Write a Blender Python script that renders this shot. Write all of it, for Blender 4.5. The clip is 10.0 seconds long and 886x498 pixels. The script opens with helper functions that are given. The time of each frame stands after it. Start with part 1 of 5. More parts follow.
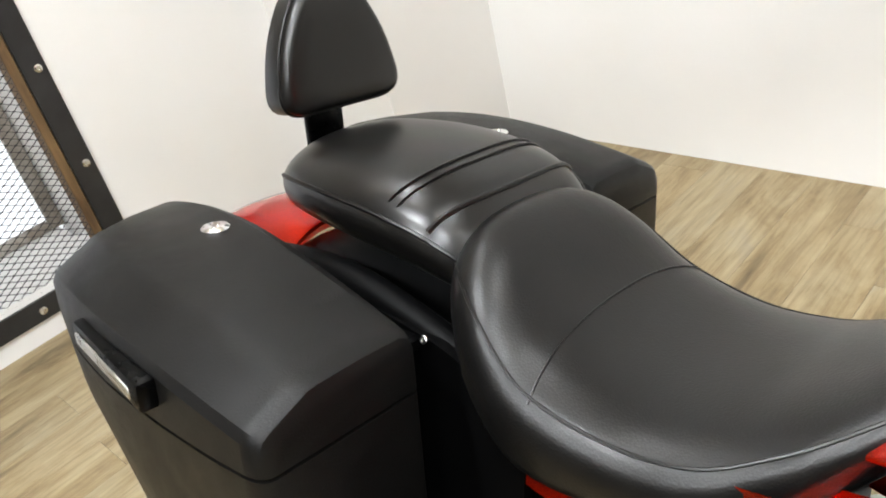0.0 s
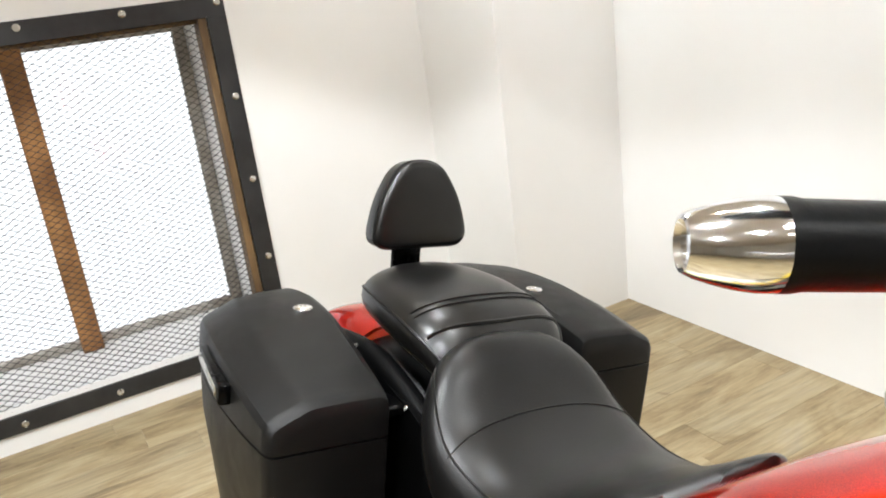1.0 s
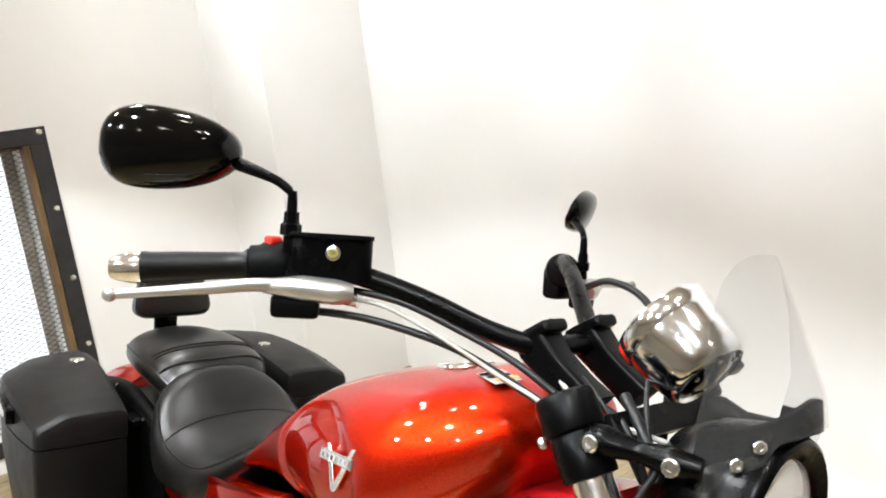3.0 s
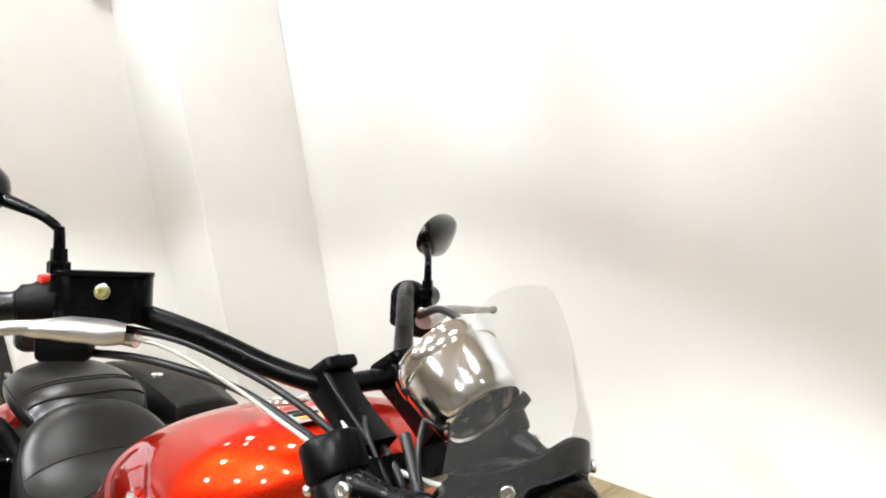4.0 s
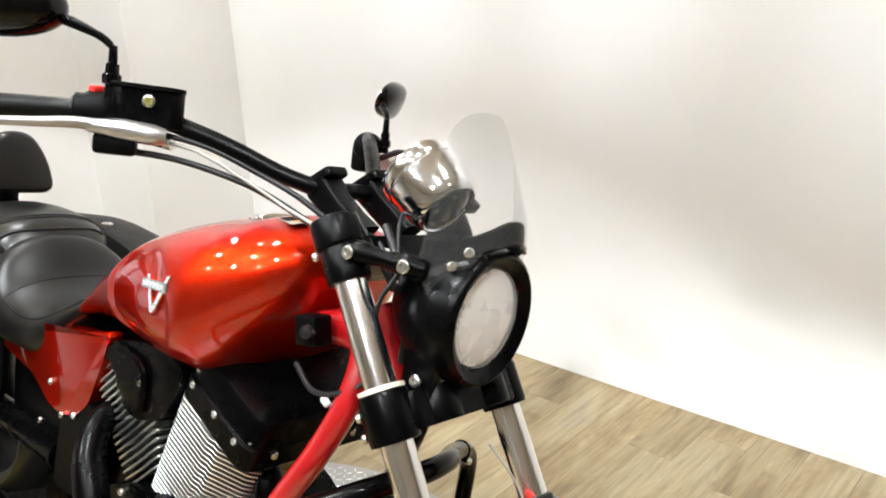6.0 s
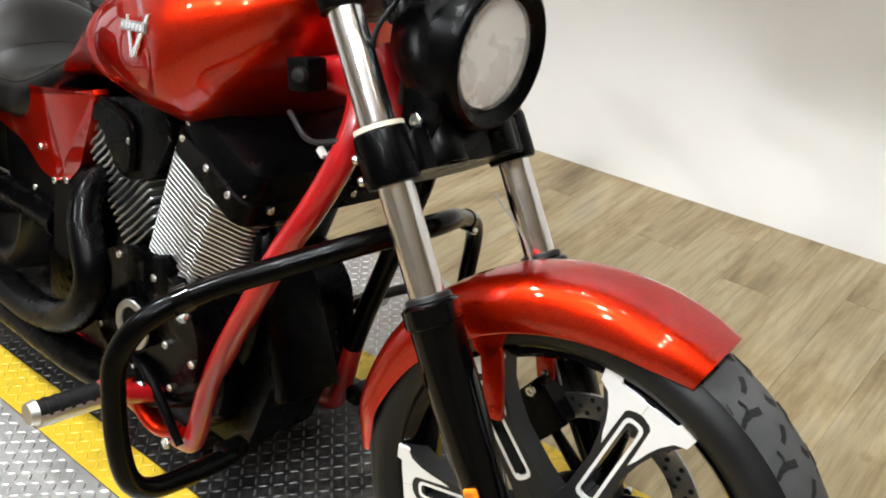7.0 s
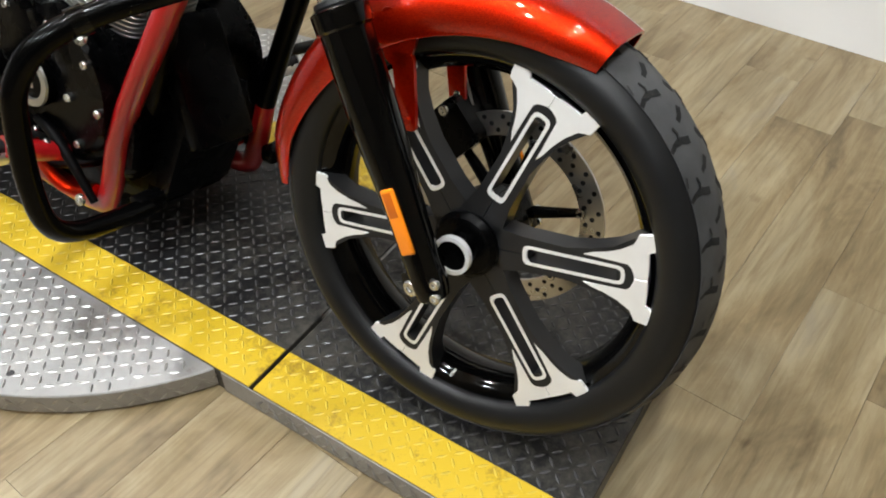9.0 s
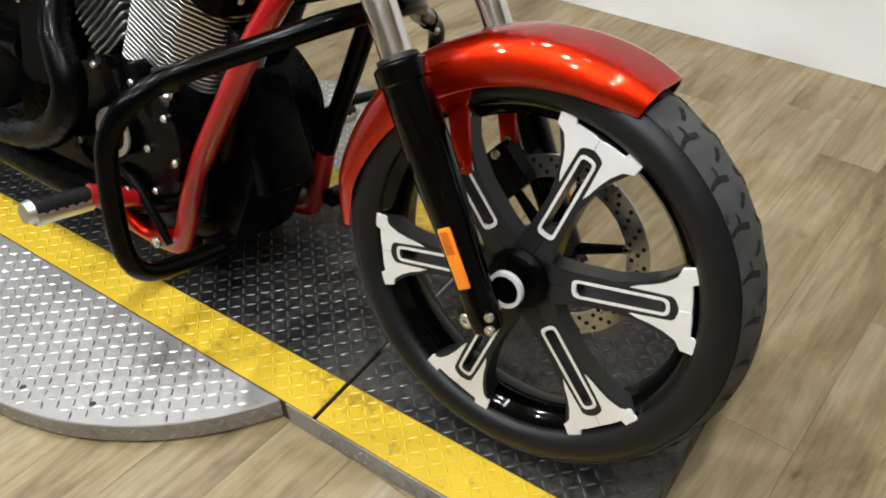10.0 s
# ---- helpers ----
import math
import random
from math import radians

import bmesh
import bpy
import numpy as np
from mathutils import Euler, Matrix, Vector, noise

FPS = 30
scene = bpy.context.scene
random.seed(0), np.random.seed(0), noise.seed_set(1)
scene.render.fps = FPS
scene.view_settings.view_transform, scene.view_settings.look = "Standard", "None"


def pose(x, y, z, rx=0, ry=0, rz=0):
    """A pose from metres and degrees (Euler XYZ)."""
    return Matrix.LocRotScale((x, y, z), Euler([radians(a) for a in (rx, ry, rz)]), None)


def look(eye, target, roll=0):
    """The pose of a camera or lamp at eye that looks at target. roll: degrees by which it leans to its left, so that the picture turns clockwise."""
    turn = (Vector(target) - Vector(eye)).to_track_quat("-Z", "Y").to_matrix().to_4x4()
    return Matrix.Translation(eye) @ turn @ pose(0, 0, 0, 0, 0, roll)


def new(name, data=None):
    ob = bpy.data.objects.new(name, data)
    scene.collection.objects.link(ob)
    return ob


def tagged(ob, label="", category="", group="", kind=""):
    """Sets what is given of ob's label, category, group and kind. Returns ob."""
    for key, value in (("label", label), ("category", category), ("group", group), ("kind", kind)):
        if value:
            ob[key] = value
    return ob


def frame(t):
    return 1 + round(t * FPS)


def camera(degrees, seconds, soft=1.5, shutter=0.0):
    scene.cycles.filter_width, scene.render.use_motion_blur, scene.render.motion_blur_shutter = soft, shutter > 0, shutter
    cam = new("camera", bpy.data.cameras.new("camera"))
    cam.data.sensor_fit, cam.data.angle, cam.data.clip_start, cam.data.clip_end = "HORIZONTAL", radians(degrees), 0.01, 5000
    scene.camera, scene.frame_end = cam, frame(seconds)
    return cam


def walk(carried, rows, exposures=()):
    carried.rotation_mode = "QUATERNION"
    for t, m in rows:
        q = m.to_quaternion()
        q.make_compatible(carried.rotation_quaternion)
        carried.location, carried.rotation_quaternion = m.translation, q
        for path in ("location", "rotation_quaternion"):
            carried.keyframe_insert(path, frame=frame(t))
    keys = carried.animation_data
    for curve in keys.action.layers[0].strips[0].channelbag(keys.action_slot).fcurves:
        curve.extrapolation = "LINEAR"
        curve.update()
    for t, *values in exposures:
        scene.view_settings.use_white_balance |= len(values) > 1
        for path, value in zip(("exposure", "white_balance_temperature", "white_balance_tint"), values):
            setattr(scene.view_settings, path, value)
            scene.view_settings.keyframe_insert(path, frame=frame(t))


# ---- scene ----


K = 1.1            # metres per drawing unit
LENS = 57.90
PATH = [
    (0, 0.4330, -0.4266, 1.2453, 50.17, -31.52, -14.69),
    (0.5, 0.6532, -0.5180, 1.3626, 52.99, -22.89, -9.21),
    (1, 0.8878, -0.4697, 1.3544, 61.82, -18.82, -7.45),
    (1.5, 1.1432, -0.5425, 1.3708, 59.19, -15.34, -7.61),
    (2, 1.4266, -0.6868, 1.4342, 53.87, -11.45, -4.68),
    (2.5, 1.5645, -0.6622, 1.4470, 52.52, -11.34, -6.59),
    (3, 1.6501, -0.5157, 1.4311, 51.81, -12.99, -7.18),
    (3.2, 1.6799, -0.4532, 1.4234, 51.38, -12.88, -6.91),
    (4.3, 1.7943, -0.3028, 1.4104, 49.90, -11.70, -8.18),
    (4.5, 1.8205, -0.3527, 1.4205, 49.35, -11.59, -7.28),
    (5, 1.8945, -0.5661, 1.4269, 45.82, -13.91, -5.83),
    (5.2, 1.9114, -0.6205, 1.4307, 43.39, -14.85, -4.51),
    (6.3, 1.9059, -0.5841, 1.3377, 43.99, -21.58, -2.66),
    (6.5, 1.8923, -0.5739, 1.3115, 44.55, -24.31, -2.80),
    (7, 1.8907, -0.5710, 1.2484, 44.57, -31.49, -2.50),
    (7.5, 1.9066, -0.5668, 1.1972, 42.25, -35.65, 0.11),
    (8, 1.9140, -0.5800, 1.1691, 39.97, -39.58, 0.83),
    (8.5, 1.9307, -0.5993, 1.1497, 38.36, -42.38, 0.67),
    (9, 1.9626, -0.6529, 1.1368, 37.50, -43.52, -0.20),
    (9.5, 1.9980, -0.7049, 1.1601, 36.75, -40.67, -0.23),
    (10, 1.9922, -0.7047, 1.1785, 41.93, -40.37, -3.62),
]

cam = camera(LENS, 10.0, soft=1.9)


def eye_pose(x, y, z, yaw, pitch, roll):
    """The camera's pose from place and degrees of yaw, pitch and roll."""
    return pose(x, y, z) @ pose(0, 0, 0, 0, 0, yaw) @ pose(0, 0, 0, 90 + pitch) @ pose(0, 0, 0, 0, 0, roll)


walk(cam, [(t, eye_pose(*p)) for t, *p in PATH], exposures=[(0.0, 0.10), (1.5, 0.24), (3.0, 0.20), (5.2, 0.20), (6.5, 0.06), (7.5, -0.42), (10.0, -0.54)])

# ---- world and light ----
world = bpy.data.worlds.new("world")
scene.world = world
world.use_nodes = True
wn = world.node_tree.nodes
sky = wn.new("ShaderNodeTexSky")
sky.sky_type, sky.sun_disc, sky.sun_elevation, sky.sun_rotation = "NISHITA", False, 0.6, 2.2
wn["Background"].inputs["Strength"].default_value = 0.1
world.node_tree.links.new(sky.outputs[0], wn["Background"].inputs[0])

# place, cone and power of each ceiling lamp; the rows further from the wall are narrower
LAMPS = [(x, 0.45, 160, 1.0, 42) for x in (-0.9, 0.5, 1.9)] + [(-0.35, -0.6, 107, 0.16, 130), (0.9, -0.6, 96, 0.16, 136), (2.1, -0.6, 96, 0.16, 130)] + [(-0.3, -1.7, 125, 0.14, 116), (0.9, -1.7, 116, 0.14, 116), (2.1, -1.7, 116, 0.14, 116)]
# place, cone, blend, power and aimed point of added lamps tilted at the upper north wall
ADDED_WASHERS = [(-1.50, 0.2, 112, 1.0, 32, -1.50, 1.6), (-0.65, 0.2, 84, 0.6, 66, -0.98, 1.94), (0.25, 0.2, 62, 0.5, 56, 0.25, 1.98), (1.15, 0.2, 64, 0.5, 58, 1.15, 1.80), (2.05, 0.2, 64, 0.5, 58, 2.05, 1.76), (2.95, 0.2, 64, 0.5, 58, 2.95, 1.76)]
CEIL = 2.75


def ceiling_lamp_light(x, y, cone, blend, watts, aim=None):
    data = bpy.data.lights.new("lamp", "SPOT")
    data.energy, data.spot_size, data.spot_blend, data.shadow_soft_size = watts, radians(cone), blend, 0.05
    data.color = (0.925, 0.970, 1.0)
    ob = new("lamp_light", data)
    ob.matrix_world = look((x, y, CEIL - 0.14), aim or (x, y, 0))
    return ob


# ---- materials ----
def nodes_of(name):
    m = bpy.data.materials.new(name)
    m.use_nodes = True
    nt = m.node_tree
    return m, nt, nt.nodes["Principled BSDF"]


def put(bsdf, **values):
    for key, value in values.items():
        bsdf.inputs[key.replace("_", " ")].default_value = value


def noise_node(nt, scale, detail=4.0, rough=0.6, stretch=(1, 1, 1)):
    tc, mp, nz = nt.nodes.new("ShaderNodeTexCoord"), nt.nodes.new("ShaderNodeMapping"), nt.nodes.new("ShaderNodeTexNoise")
    mp.inputs["Scale"].default_value = stretch
    nz.inputs["Scale"].default_value, nz.inputs["Detail"].default_value, nz.inputs["Roughness"].default_value = scale, detail, rough
    nt.links.new(tc.outputs["Object"], mp.inputs[0])
    nt.links.new(mp.outputs[0], nz.inputs["Vector"])
    return nz


def ramp_node(nt, source, stops):
    r = nt.nodes.new("ShaderNodeValToRGB")
    while len(r.color_ramp.elements) < len(stops):
        r.color_ramp.elements.new(0.5)
    for e, (p, c) in zip(r.color_ramp.elements, stops):
        e.position, e.color = p, (*c, 1) if len(c) == 3 else c
    nt.links.new(source, r.inputs[0])
    return r


def bump_node(nt, bsdf, source, strength, distance=0.001, after=None):
    b = nt.nodes.new("ShaderNodeBump")
    b.inputs["Strength"].default_value, b.inputs["Distance"].default_value = strength, distance
    nt.links.new(source, b.inputs["Height"])
    if after:
        nt.links.new(after.outputs[0], b.inputs["Normal"])
    nt.links.new(b.outputs[0], bsdf.inputs["Normal"])
    return b


def plain(name, color, rough, metal=0.0, coat=0.0, vary=0.12, scale=25.0, bump=0.0, bump_scale=300.0, spec=0.5, rough_vary=0.08):
    """A surface with a little variation of colour and gloss at two scales."""
    m, nt, b = nodes_of(name)
    big, fine = noise_node(nt, scale * 0.2, 3), noise_node(nt, scale, 5)
    dark = tuple(c * (1 - vary) for c in color)
    light = tuple(min(1, c * (1 + vary)) for c in color)
    mix = nt.nodes.new("ShaderNodeMath")
    mix.operation = "ADD"
    nt.links.new(big.outputs[0], mix.inputs[0])
    nt.links.new(fine.outputs[0], mix.inputs[1])
    half = nt.nodes.new("ShaderNodeMath")
    half.operation = "MULTIPLY"
    half.inputs[1].default_value = 0.5
    nt.links.new(mix.outputs[0], half.inputs[0])
    r = ramp_node(nt, half.outputs[0], [(0.3, dark), (0.7, light)])
    nt.links.new(r.outputs[0], b.inputs["Base Color"])
    g = nt.nodes.new("ShaderNodeMapRange")
    g.inputs[1].default_value, g.inputs[2].default_value = 0.3, 0.7
    g.inputs[3].default_value, g.inputs[4].default_value = max(0.0, rough - rough_vary), min(1, rough + rough_vary)
    nt.links.new(half.outputs[0], g.inputs[0])
    nt.links.new(g.outputs[0], b.inputs["Roughness"])
    put(b, Metallic=metal, Coat_Weight=coat, Coat_Roughness=0.03, Specular_IOR_Level=spec)
    if bump:
        bump_node(nt, b, noise_node(nt, bump_scale, 3).outputs[0], bump, 0.0006)
    return m


def candy_red():
    m, nt, b = nodes_of("candy_red_paint")
    fl = noise_node(nt, 900, 2)
    r = ramp_node(nt, fl.outputs[0], [(0.35, (0.40, 0.003, 0.001)), (0.7, (0.78, 0.038, 0.005))])
    nt.links.new(r.outputs[0], b.inputs["Base Color"])
    put(b, Metallic=0.97, Roughness=0.40, Specular_Tint=(0.75, 0.05, 0.015, 1.0), Coat_Weight=1.0, Coat_Roughness=0.008, Coat_IOR=1.5)
    return m


def frame_enamel():
    """Plain cherry gloss of the frame tubes, without the metallic base of the bodywork."""
    m, nt, b = nodes_of("cherry_red_enamel")
    r = ramp_node(nt, noise_node(nt, 12, 3).outputs[0], [(0.3, (0.30, 0.004, 0.006)), (0.7, (0.36, 0.006, 0.008))])
    nt.links.new(r.outputs[0], b.inputs["Base Color"])
    put(b, Roughness=0.32, Specular_IOR_Level=0.3, Coat_Weight=1.0, Coat_Roughness=0.02)
    return m


def leather():
    m, nt, b = nodes_of("black_leather")
    v = nt.nodes.new("ShaderNodeTexVoronoi")
    v.inputs["Scale"].default_value = 420
    tc = nt.nodes.new("ShaderNodeTexCoord")
    nt.links.new(tc.outputs["Object"], v.inputs["Vector"])
    big = noise_node(nt, 9, 4)
    r = ramp_node(nt, big.outputs[0], [(0.3, (0.002, 0.0018, 0.0017)), (0.7, (0.0042, 0.0039, 0.0037))])
    nt.links.new(r.outputs[0], b.inputs["Base Color"])
    rr = ramp_node(nt, big.outputs[0], [(0.3, (0.31, 0.31, 0.31)), (0.7, (0.38, 0.38, 0.38))])
    nt.links.new(rr.outputs[0], b.inputs["Roughness"])
    put(b, Specular_IOR_Level=0.36)
    bump_node(nt, b, v.outputs["Distance"], 0.28, 0.0006)
    return m


def wall_paint():
    m, nt, b = nodes_of("white_wall_paint")
    big, fine = noise_node(nt, 1.3, 4), noise_node(nt, 130, 3)
    r = ramp_node(nt, big.outputs[0], [(0.3, (0.80, 0.79, 0.77)), (0.7, (0.84, 0.835, 0.825))])
    nt.links.new(r.outputs[0], b.inputs["Base Color"])
    put(b, Roughness=0.7)
    bump_node(nt, b, fine.outputs[0], 0.12, 0.001)
    return m


def plank_wood():
    """Grey-brown wood-look vinyl, grain along local y, each plank its own tone."""
    m, nt, b = nodes_of("oak_vinyl_plank")
    info = nt.nodes.new("ShaderNodeObjectInfo")
    tc = nt.nodes.new("ShaderNodeTexCoord")
    add = nt.nodes.new("ShaderNodeVectorMath")
    add.operation = "ADD"
    mul = nt.nodes.new("ShaderNodeVectorMath")
    mul.operation = "SCALE"
    mul.inputs[3].default_value = 37.0
    comb = nt.nodes.new("ShaderNodeCombineXYZ")
    for i in range(3):
        nt.links.new(info.outputs["Random"], comb.inputs[i])
    nt.links.new(comb.outputs[0], mul.inputs[0])
    nt.links.new(tc.outputs["Object"], add.inputs[0])
    nt.links.new(mul.outputs[0], add.inputs[1])

    def grain(scale, stretch, detail):
        mp, nz = nt.nodes.new("ShaderNodeMapping"), nt.nodes.new("ShaderNodeTexNoise")
        mp.inputs["Scale"].default_value = stretch
        nz.inputs["Scale"].default_value, nz.inputs["Detail"].default_value, nz.inputs["Roughness"].default_value = scale, detail, 0.65
        nz.inputs["Distortion"].default_value = 0.6
        nt.links.new(add.outputs[0], mp.inputs[0])
        nt.links.new(mp.outputs[0], nz.inputs["Vector"])
        return nz

    broad, thin, knots = grain(7, (1.0, 0.3, 1), 5), grain(60, (1, 0.06, 1), 6), grain(9, (1, 0.75, 1), 2)
    c1 = ramp_node(nt, broad.outputs[0], [(0.28, (0.125, 0.085, 0.04)), (0.44, (0.28, 0.21, 0.11)), (0.60, (0.37, 0.30, 0.18)), (0.76, (0.31, 0.265, 0.195))])
    c2 = ramp_node(nt, thin.outputs[0], [(0.35, (0.62, 0.58, 0.52)), (0.6, (1, 1, 1))])
    c3 = ramp_node(nt, knots.outputs[0], [(0.22, (0.5, 0.42, 0.34)), (0.32, (1, 1, 1))])
    last = c1
    for c in (c2, c3):
        mx = nt.nodes.new("ShaderNodeMix")
        mx.data_type, mx.blend_type = "RGBA", "MULTIPLY"
        mx.inputs[0].default_value = 0.8
        nt.links.new(last.outputs[2 if last.bl_idname == "ShaderNodeMix" else 0], mx.inputs[6])
        nt.links.new(c.outputs[0], mx.inputs[7])
        last = mx
    hsv = nt.nodes.new("ShaderNodeHueSaturation")
    tone = nt.nodes.new("ShaderNodeMapRange")
    tone.inputs[3].default_value, tone.inputs[4].default_value = 0.92, 1.08
    nt.links.new(info.outputs["Random"], tone.inputs[0])
    nt.links.new(tone.outputs[0], hsv.inputs["Value"])
    nt.links.new(last.outputs[2], hsv.inputs["Color"])
    nt.links.new(hsv.outputs[0], b.inputs["Base Color"])
    put(b, Roughness=0.42)
    bump_node(nt, b, thin.outputs[0], 0.15, 0.0006)
    return m


def aged_wood(name, a, c):
    m, nt, b = nodes_of(name)
    n1, n2 = noise_node(nt, 22, 6, 0.7, (1, 1, 0.12)), noise_node(nt, 5, 3)
    r = ramp_node(nt, n1.outputs[0], [(0.3, a), (0.7, c)])
    dark = ramp_node(nt, n2.outputs[0], [(0.35, (0.45, 0.4, 0.35)), (0.6, (1, 1, 1))])
    mx = nt.nodes.new("ShaderNodeMix")
    mx.data_type, mx.blend_type = "RGBA", "MULTIPLY"
    mx.inputs[0].default_value = 0.8
    nt.links.new(r.outputs[0], mx.inputs[6])
    nt.links.new(dark.outputs[0], mx.inputs[7])
    nt.links.new(mx.outputs[2], b.inputs["Base Color"])
    put(b, Roughness=0.7)
    bump_node(nt, b, n1.outputs[0], 0.4, 0.002)
    return m


def worn_metal(name, color, dirt, rough, metal, amount=0.5):
    """Tread plate: paint or bare metal, with scuffs and dirt."""
    m, nt, b = nodes_of(name)
    n1, n2 = noise_node(nt, 4, 6, 0.7), noise_node(nt, 60, 5, 0.75)
    add = nt.nodes.new("ShaderNodeMath")
    add.operation = "MULTIPLY"
    nt.links.new(n1.outputs[0], add.inputs[0])
    nt.links.new(n2.outputs[0], add.inputs[1])
    r = ramp_node(nt, add.outputs[0], [(0.13, dirt), (0.13 + 0.25 * amount, color)])
    nt.links.new(r.outputs[0], b.inputs["Base Color"])
    rr = ramp_node(nt, n1.outputs[0], [(0.3, (rough - 0.12,) * 3), (0.7, (rough + 0.12,) * 3)])
    nt.links.new(rr.outputs[0], b.inputs["Roughness"])
    put(b, Metallic=metal)
    bump_node(nt, b, n2.outputs[0], 0.1, 0.0006)
    return m


def glass(name, color=(1, 1, 1), rough=0.0, ior=1.45):
    m, nt, b = nodes_of(name)
    put(b, Base_Color=(*color, 1), Roughness=rough, Transmission_Weight=1.0, IOR=ior)
    return m


def clear_sheet():
    """Thin clear acrylic: mostly see-through with a weak sheen."""
    m, nt, b = nodes_of("clear_acrylic")
    put(b, Base_Color=(0.12, 0.12, 0.115, 1), Roughness=0.02, Alpha=0.10, Specular_IOR_Level=0.5)
    return m


def lamp_lens():
    """Thin clear lamp cover: see-through with a sharp sheen."""
    m, nt, b = nodes_of("headlight_glass")
    put(b, Base_Color=(0.9, 0.88, 0.82, 1), Roughness=0.03, Alpha=0.14, Specular_IOR_Level=0.6)
    return m


def glow(name, color, strength):
    m = bpy.data.materials.new(name)
    m.use_nodes = True
    nt = m.node_tree
    nt.nodes.remove(nt.nodes["Principled BSDF"])
    e = nt.nodes.new("ShaderNodeEmission")
    e.inputs[0].default_value, e.inputs[1].default_value = (*color, 1), strength
    nt.links.new(e.outputs[0], nt.nodes["Material Output"].inputs[0])
    return m


RED = candy_red()
FRAMERED = frame_enamel()
LEATHER = leather()
VINYL = plain("black_vinyl_gloss", (0.0030, 0.0027, 0.0024), 0.30, spec=0.5, rough_vary=0.02, bump=0.12, bump_scale=500)
BAG = plain("grained_black_abs", (0.0035, 0.0033, 0.0031), 0.42, spec=0.22, bump=0.6, bump_scale=520, vary=0.3)
GLOSSBLACK = plain("gloss_black_paint", (0.001, 0.001, 0.001), 0.09, spec=0.3)
SATIN = plain("satin_black_paint", (0.0009, 0.0009, 0.001), 0.28, spec=0.09)
MATT = plain("matt_black_plastic", (0.0012, 0.0012, 0.0013), 0.45, spec=0.06, bump=0.2, bump_scale=700)
ENGINEBLACK = plain("engine_black_paint", (0.0008, 0.0008, 0.0009), 0.27, spec=0.06, bump=0.15, bump_scale=900)
RUBBER = plain("tyre_rubber", (0.0065, 0.0066, 0.007), 0.42, spec=0.32, bump=0.2, bump_scale=300, vary=0.25)
GRIPRUBBER = plain("ribbed_grip_rubber", (0.002, 0.002, 0.002), 0.34, spec=0.16, bump=0.3, bump_scale=200)
TREAD = plain("worn_tread_rubber", (0.060, 0.061, 0.062), 0.6, spec=0.35, bump=0.5, bump_scale=180, vary=0.6, scale=14)
FORKCHROME = plain("hard_chrome", (0.95, 0.95, 0.955), 0.17, metal=1.0, vary=0.02, rough_vary=0.03)
CHROME = plain("chrome", (0.91, 0.915, 0.925), 0.11, metal=1.0, vary=0.02, rough_vary=0.02)
ALU = plain("machined_aluminium", (0.90, 0.90, 0.895), 0.42, metal=0.45, vary=0.06)
CASTALU = plain("cast_aluminium", (0.62, 0.62, 0.61), 0.38, metal=1.0, vary=0.1)
LEVER = plain("silver_lever_paint", (0.44, 0.43, 0.415), 0.3, metal=0.85)
STEEL = plain("drilled_steel", (0.55, 0.54, 0.52), 0.3, metal=1.0, vary=0.15)
BOLT = plain("zinc_bolt", (0.72, 0.72, 0.70), 0.25, metal=1.0)
ORANGE = plain("amber_reflector", (0.85, 0.24, 0.01), 0.15, coat=0.6)
DEEPAMBER = plain("deep_amber_reflector", (0.50, 0.11, 0.006), 0.2, coat=0.6)
REDPLASTIC = plain("red_switch", (0.7, 0.03, 0.02), 0.4)
WHITEPRINT = plain("pale_print", (0.62, 0.62, 0.60), 0.5)
GREYPRINT = plain("grey_label", (0.30, 0.29, 0.28), 0.4)
ORANGEPRINT = plain("orange_print", (0.8, 0.3, 0.05), 0.5)
FLUID = plain("brake_fluid_window", (0.20, 0.18, 0.06), 0.2)
CABLE = plain("pale_cable_sheath", (0.26, 0.25, 0.225), 0.35)
CREAM = plain("cream_dust_ring", (0.6, 0.55, 0.42), 0.6)
WALL = wall_paint()
# tone of the unseen ceiling and walls is chosen for the light they bounce
CEILPAINT = plain("ceiling_paint", (0.60, 0.535, 0.44), 0.85, vary=0.1, scale=6)
CLOSINGWALL = plain("unseen_wall_paint", (0.74, 0.73, 0.71), 0.8, vary=0.1, scale=5)
PALEWOOD = aged_wood("pale_sash_wood", (0.30, 0.27, 0.23), (0.55, 0.52, 0.47))
WOOD = plank_wood()
JOINT = plain("floor_joint", (0.19, 0.145, 0.09), 0.8)
OLDWOOD = aged_wood("weathered_window_wood", (0.09, 0.05, 0.02), (0.26, 0.16, 0.07))
POSTWOOD = aged_wood("orange_pine_post", (0.34, 0.15, 0.05), (0.55, 0.28, 0.10))
FRAMESTEEL = plain("dark_mill_steel", (0.05, 0.05, 0.052), 0.42, metal=0.7, vary=0.3, scale=12)
MESHSTEEL = plain("grille_steel", (0.045, 0.042, 0.04), 0.5, metal=0.6)
PLATEBLACK = worn_metal("black_tread_plate", (0.013, 0.013, 0.0135), (0.085, 0.078, 0.066), 0.40, 0.2, 0.6)
PLATEYELLOW = worn_metal("yellow_tread_paint", (0.62, 0.42, 0.02), (0.30, 0.19, 0.02), 0.42, 0.0, 0.35)
PLATESILVER = worn_metal("silver_tread_plate", (0.36, 0.355, 0.345), (0.25, 0.24, 0.22), 0.46, 0.6, 0.4)
LUGBLACK = plain("rubbed_black_lug", (0.085, 0.085, 0.087), 0.36, metal=0.5, vary=0.5, scale=9)
LUGYELLOW = plain("rubbed_yellow_lug", (0.62, 0.45, 0.05), 0.35)
LUGSILVER = plain("bright_lug", (0.56, 0.56, 0.555), 0.36, metal=1.0)
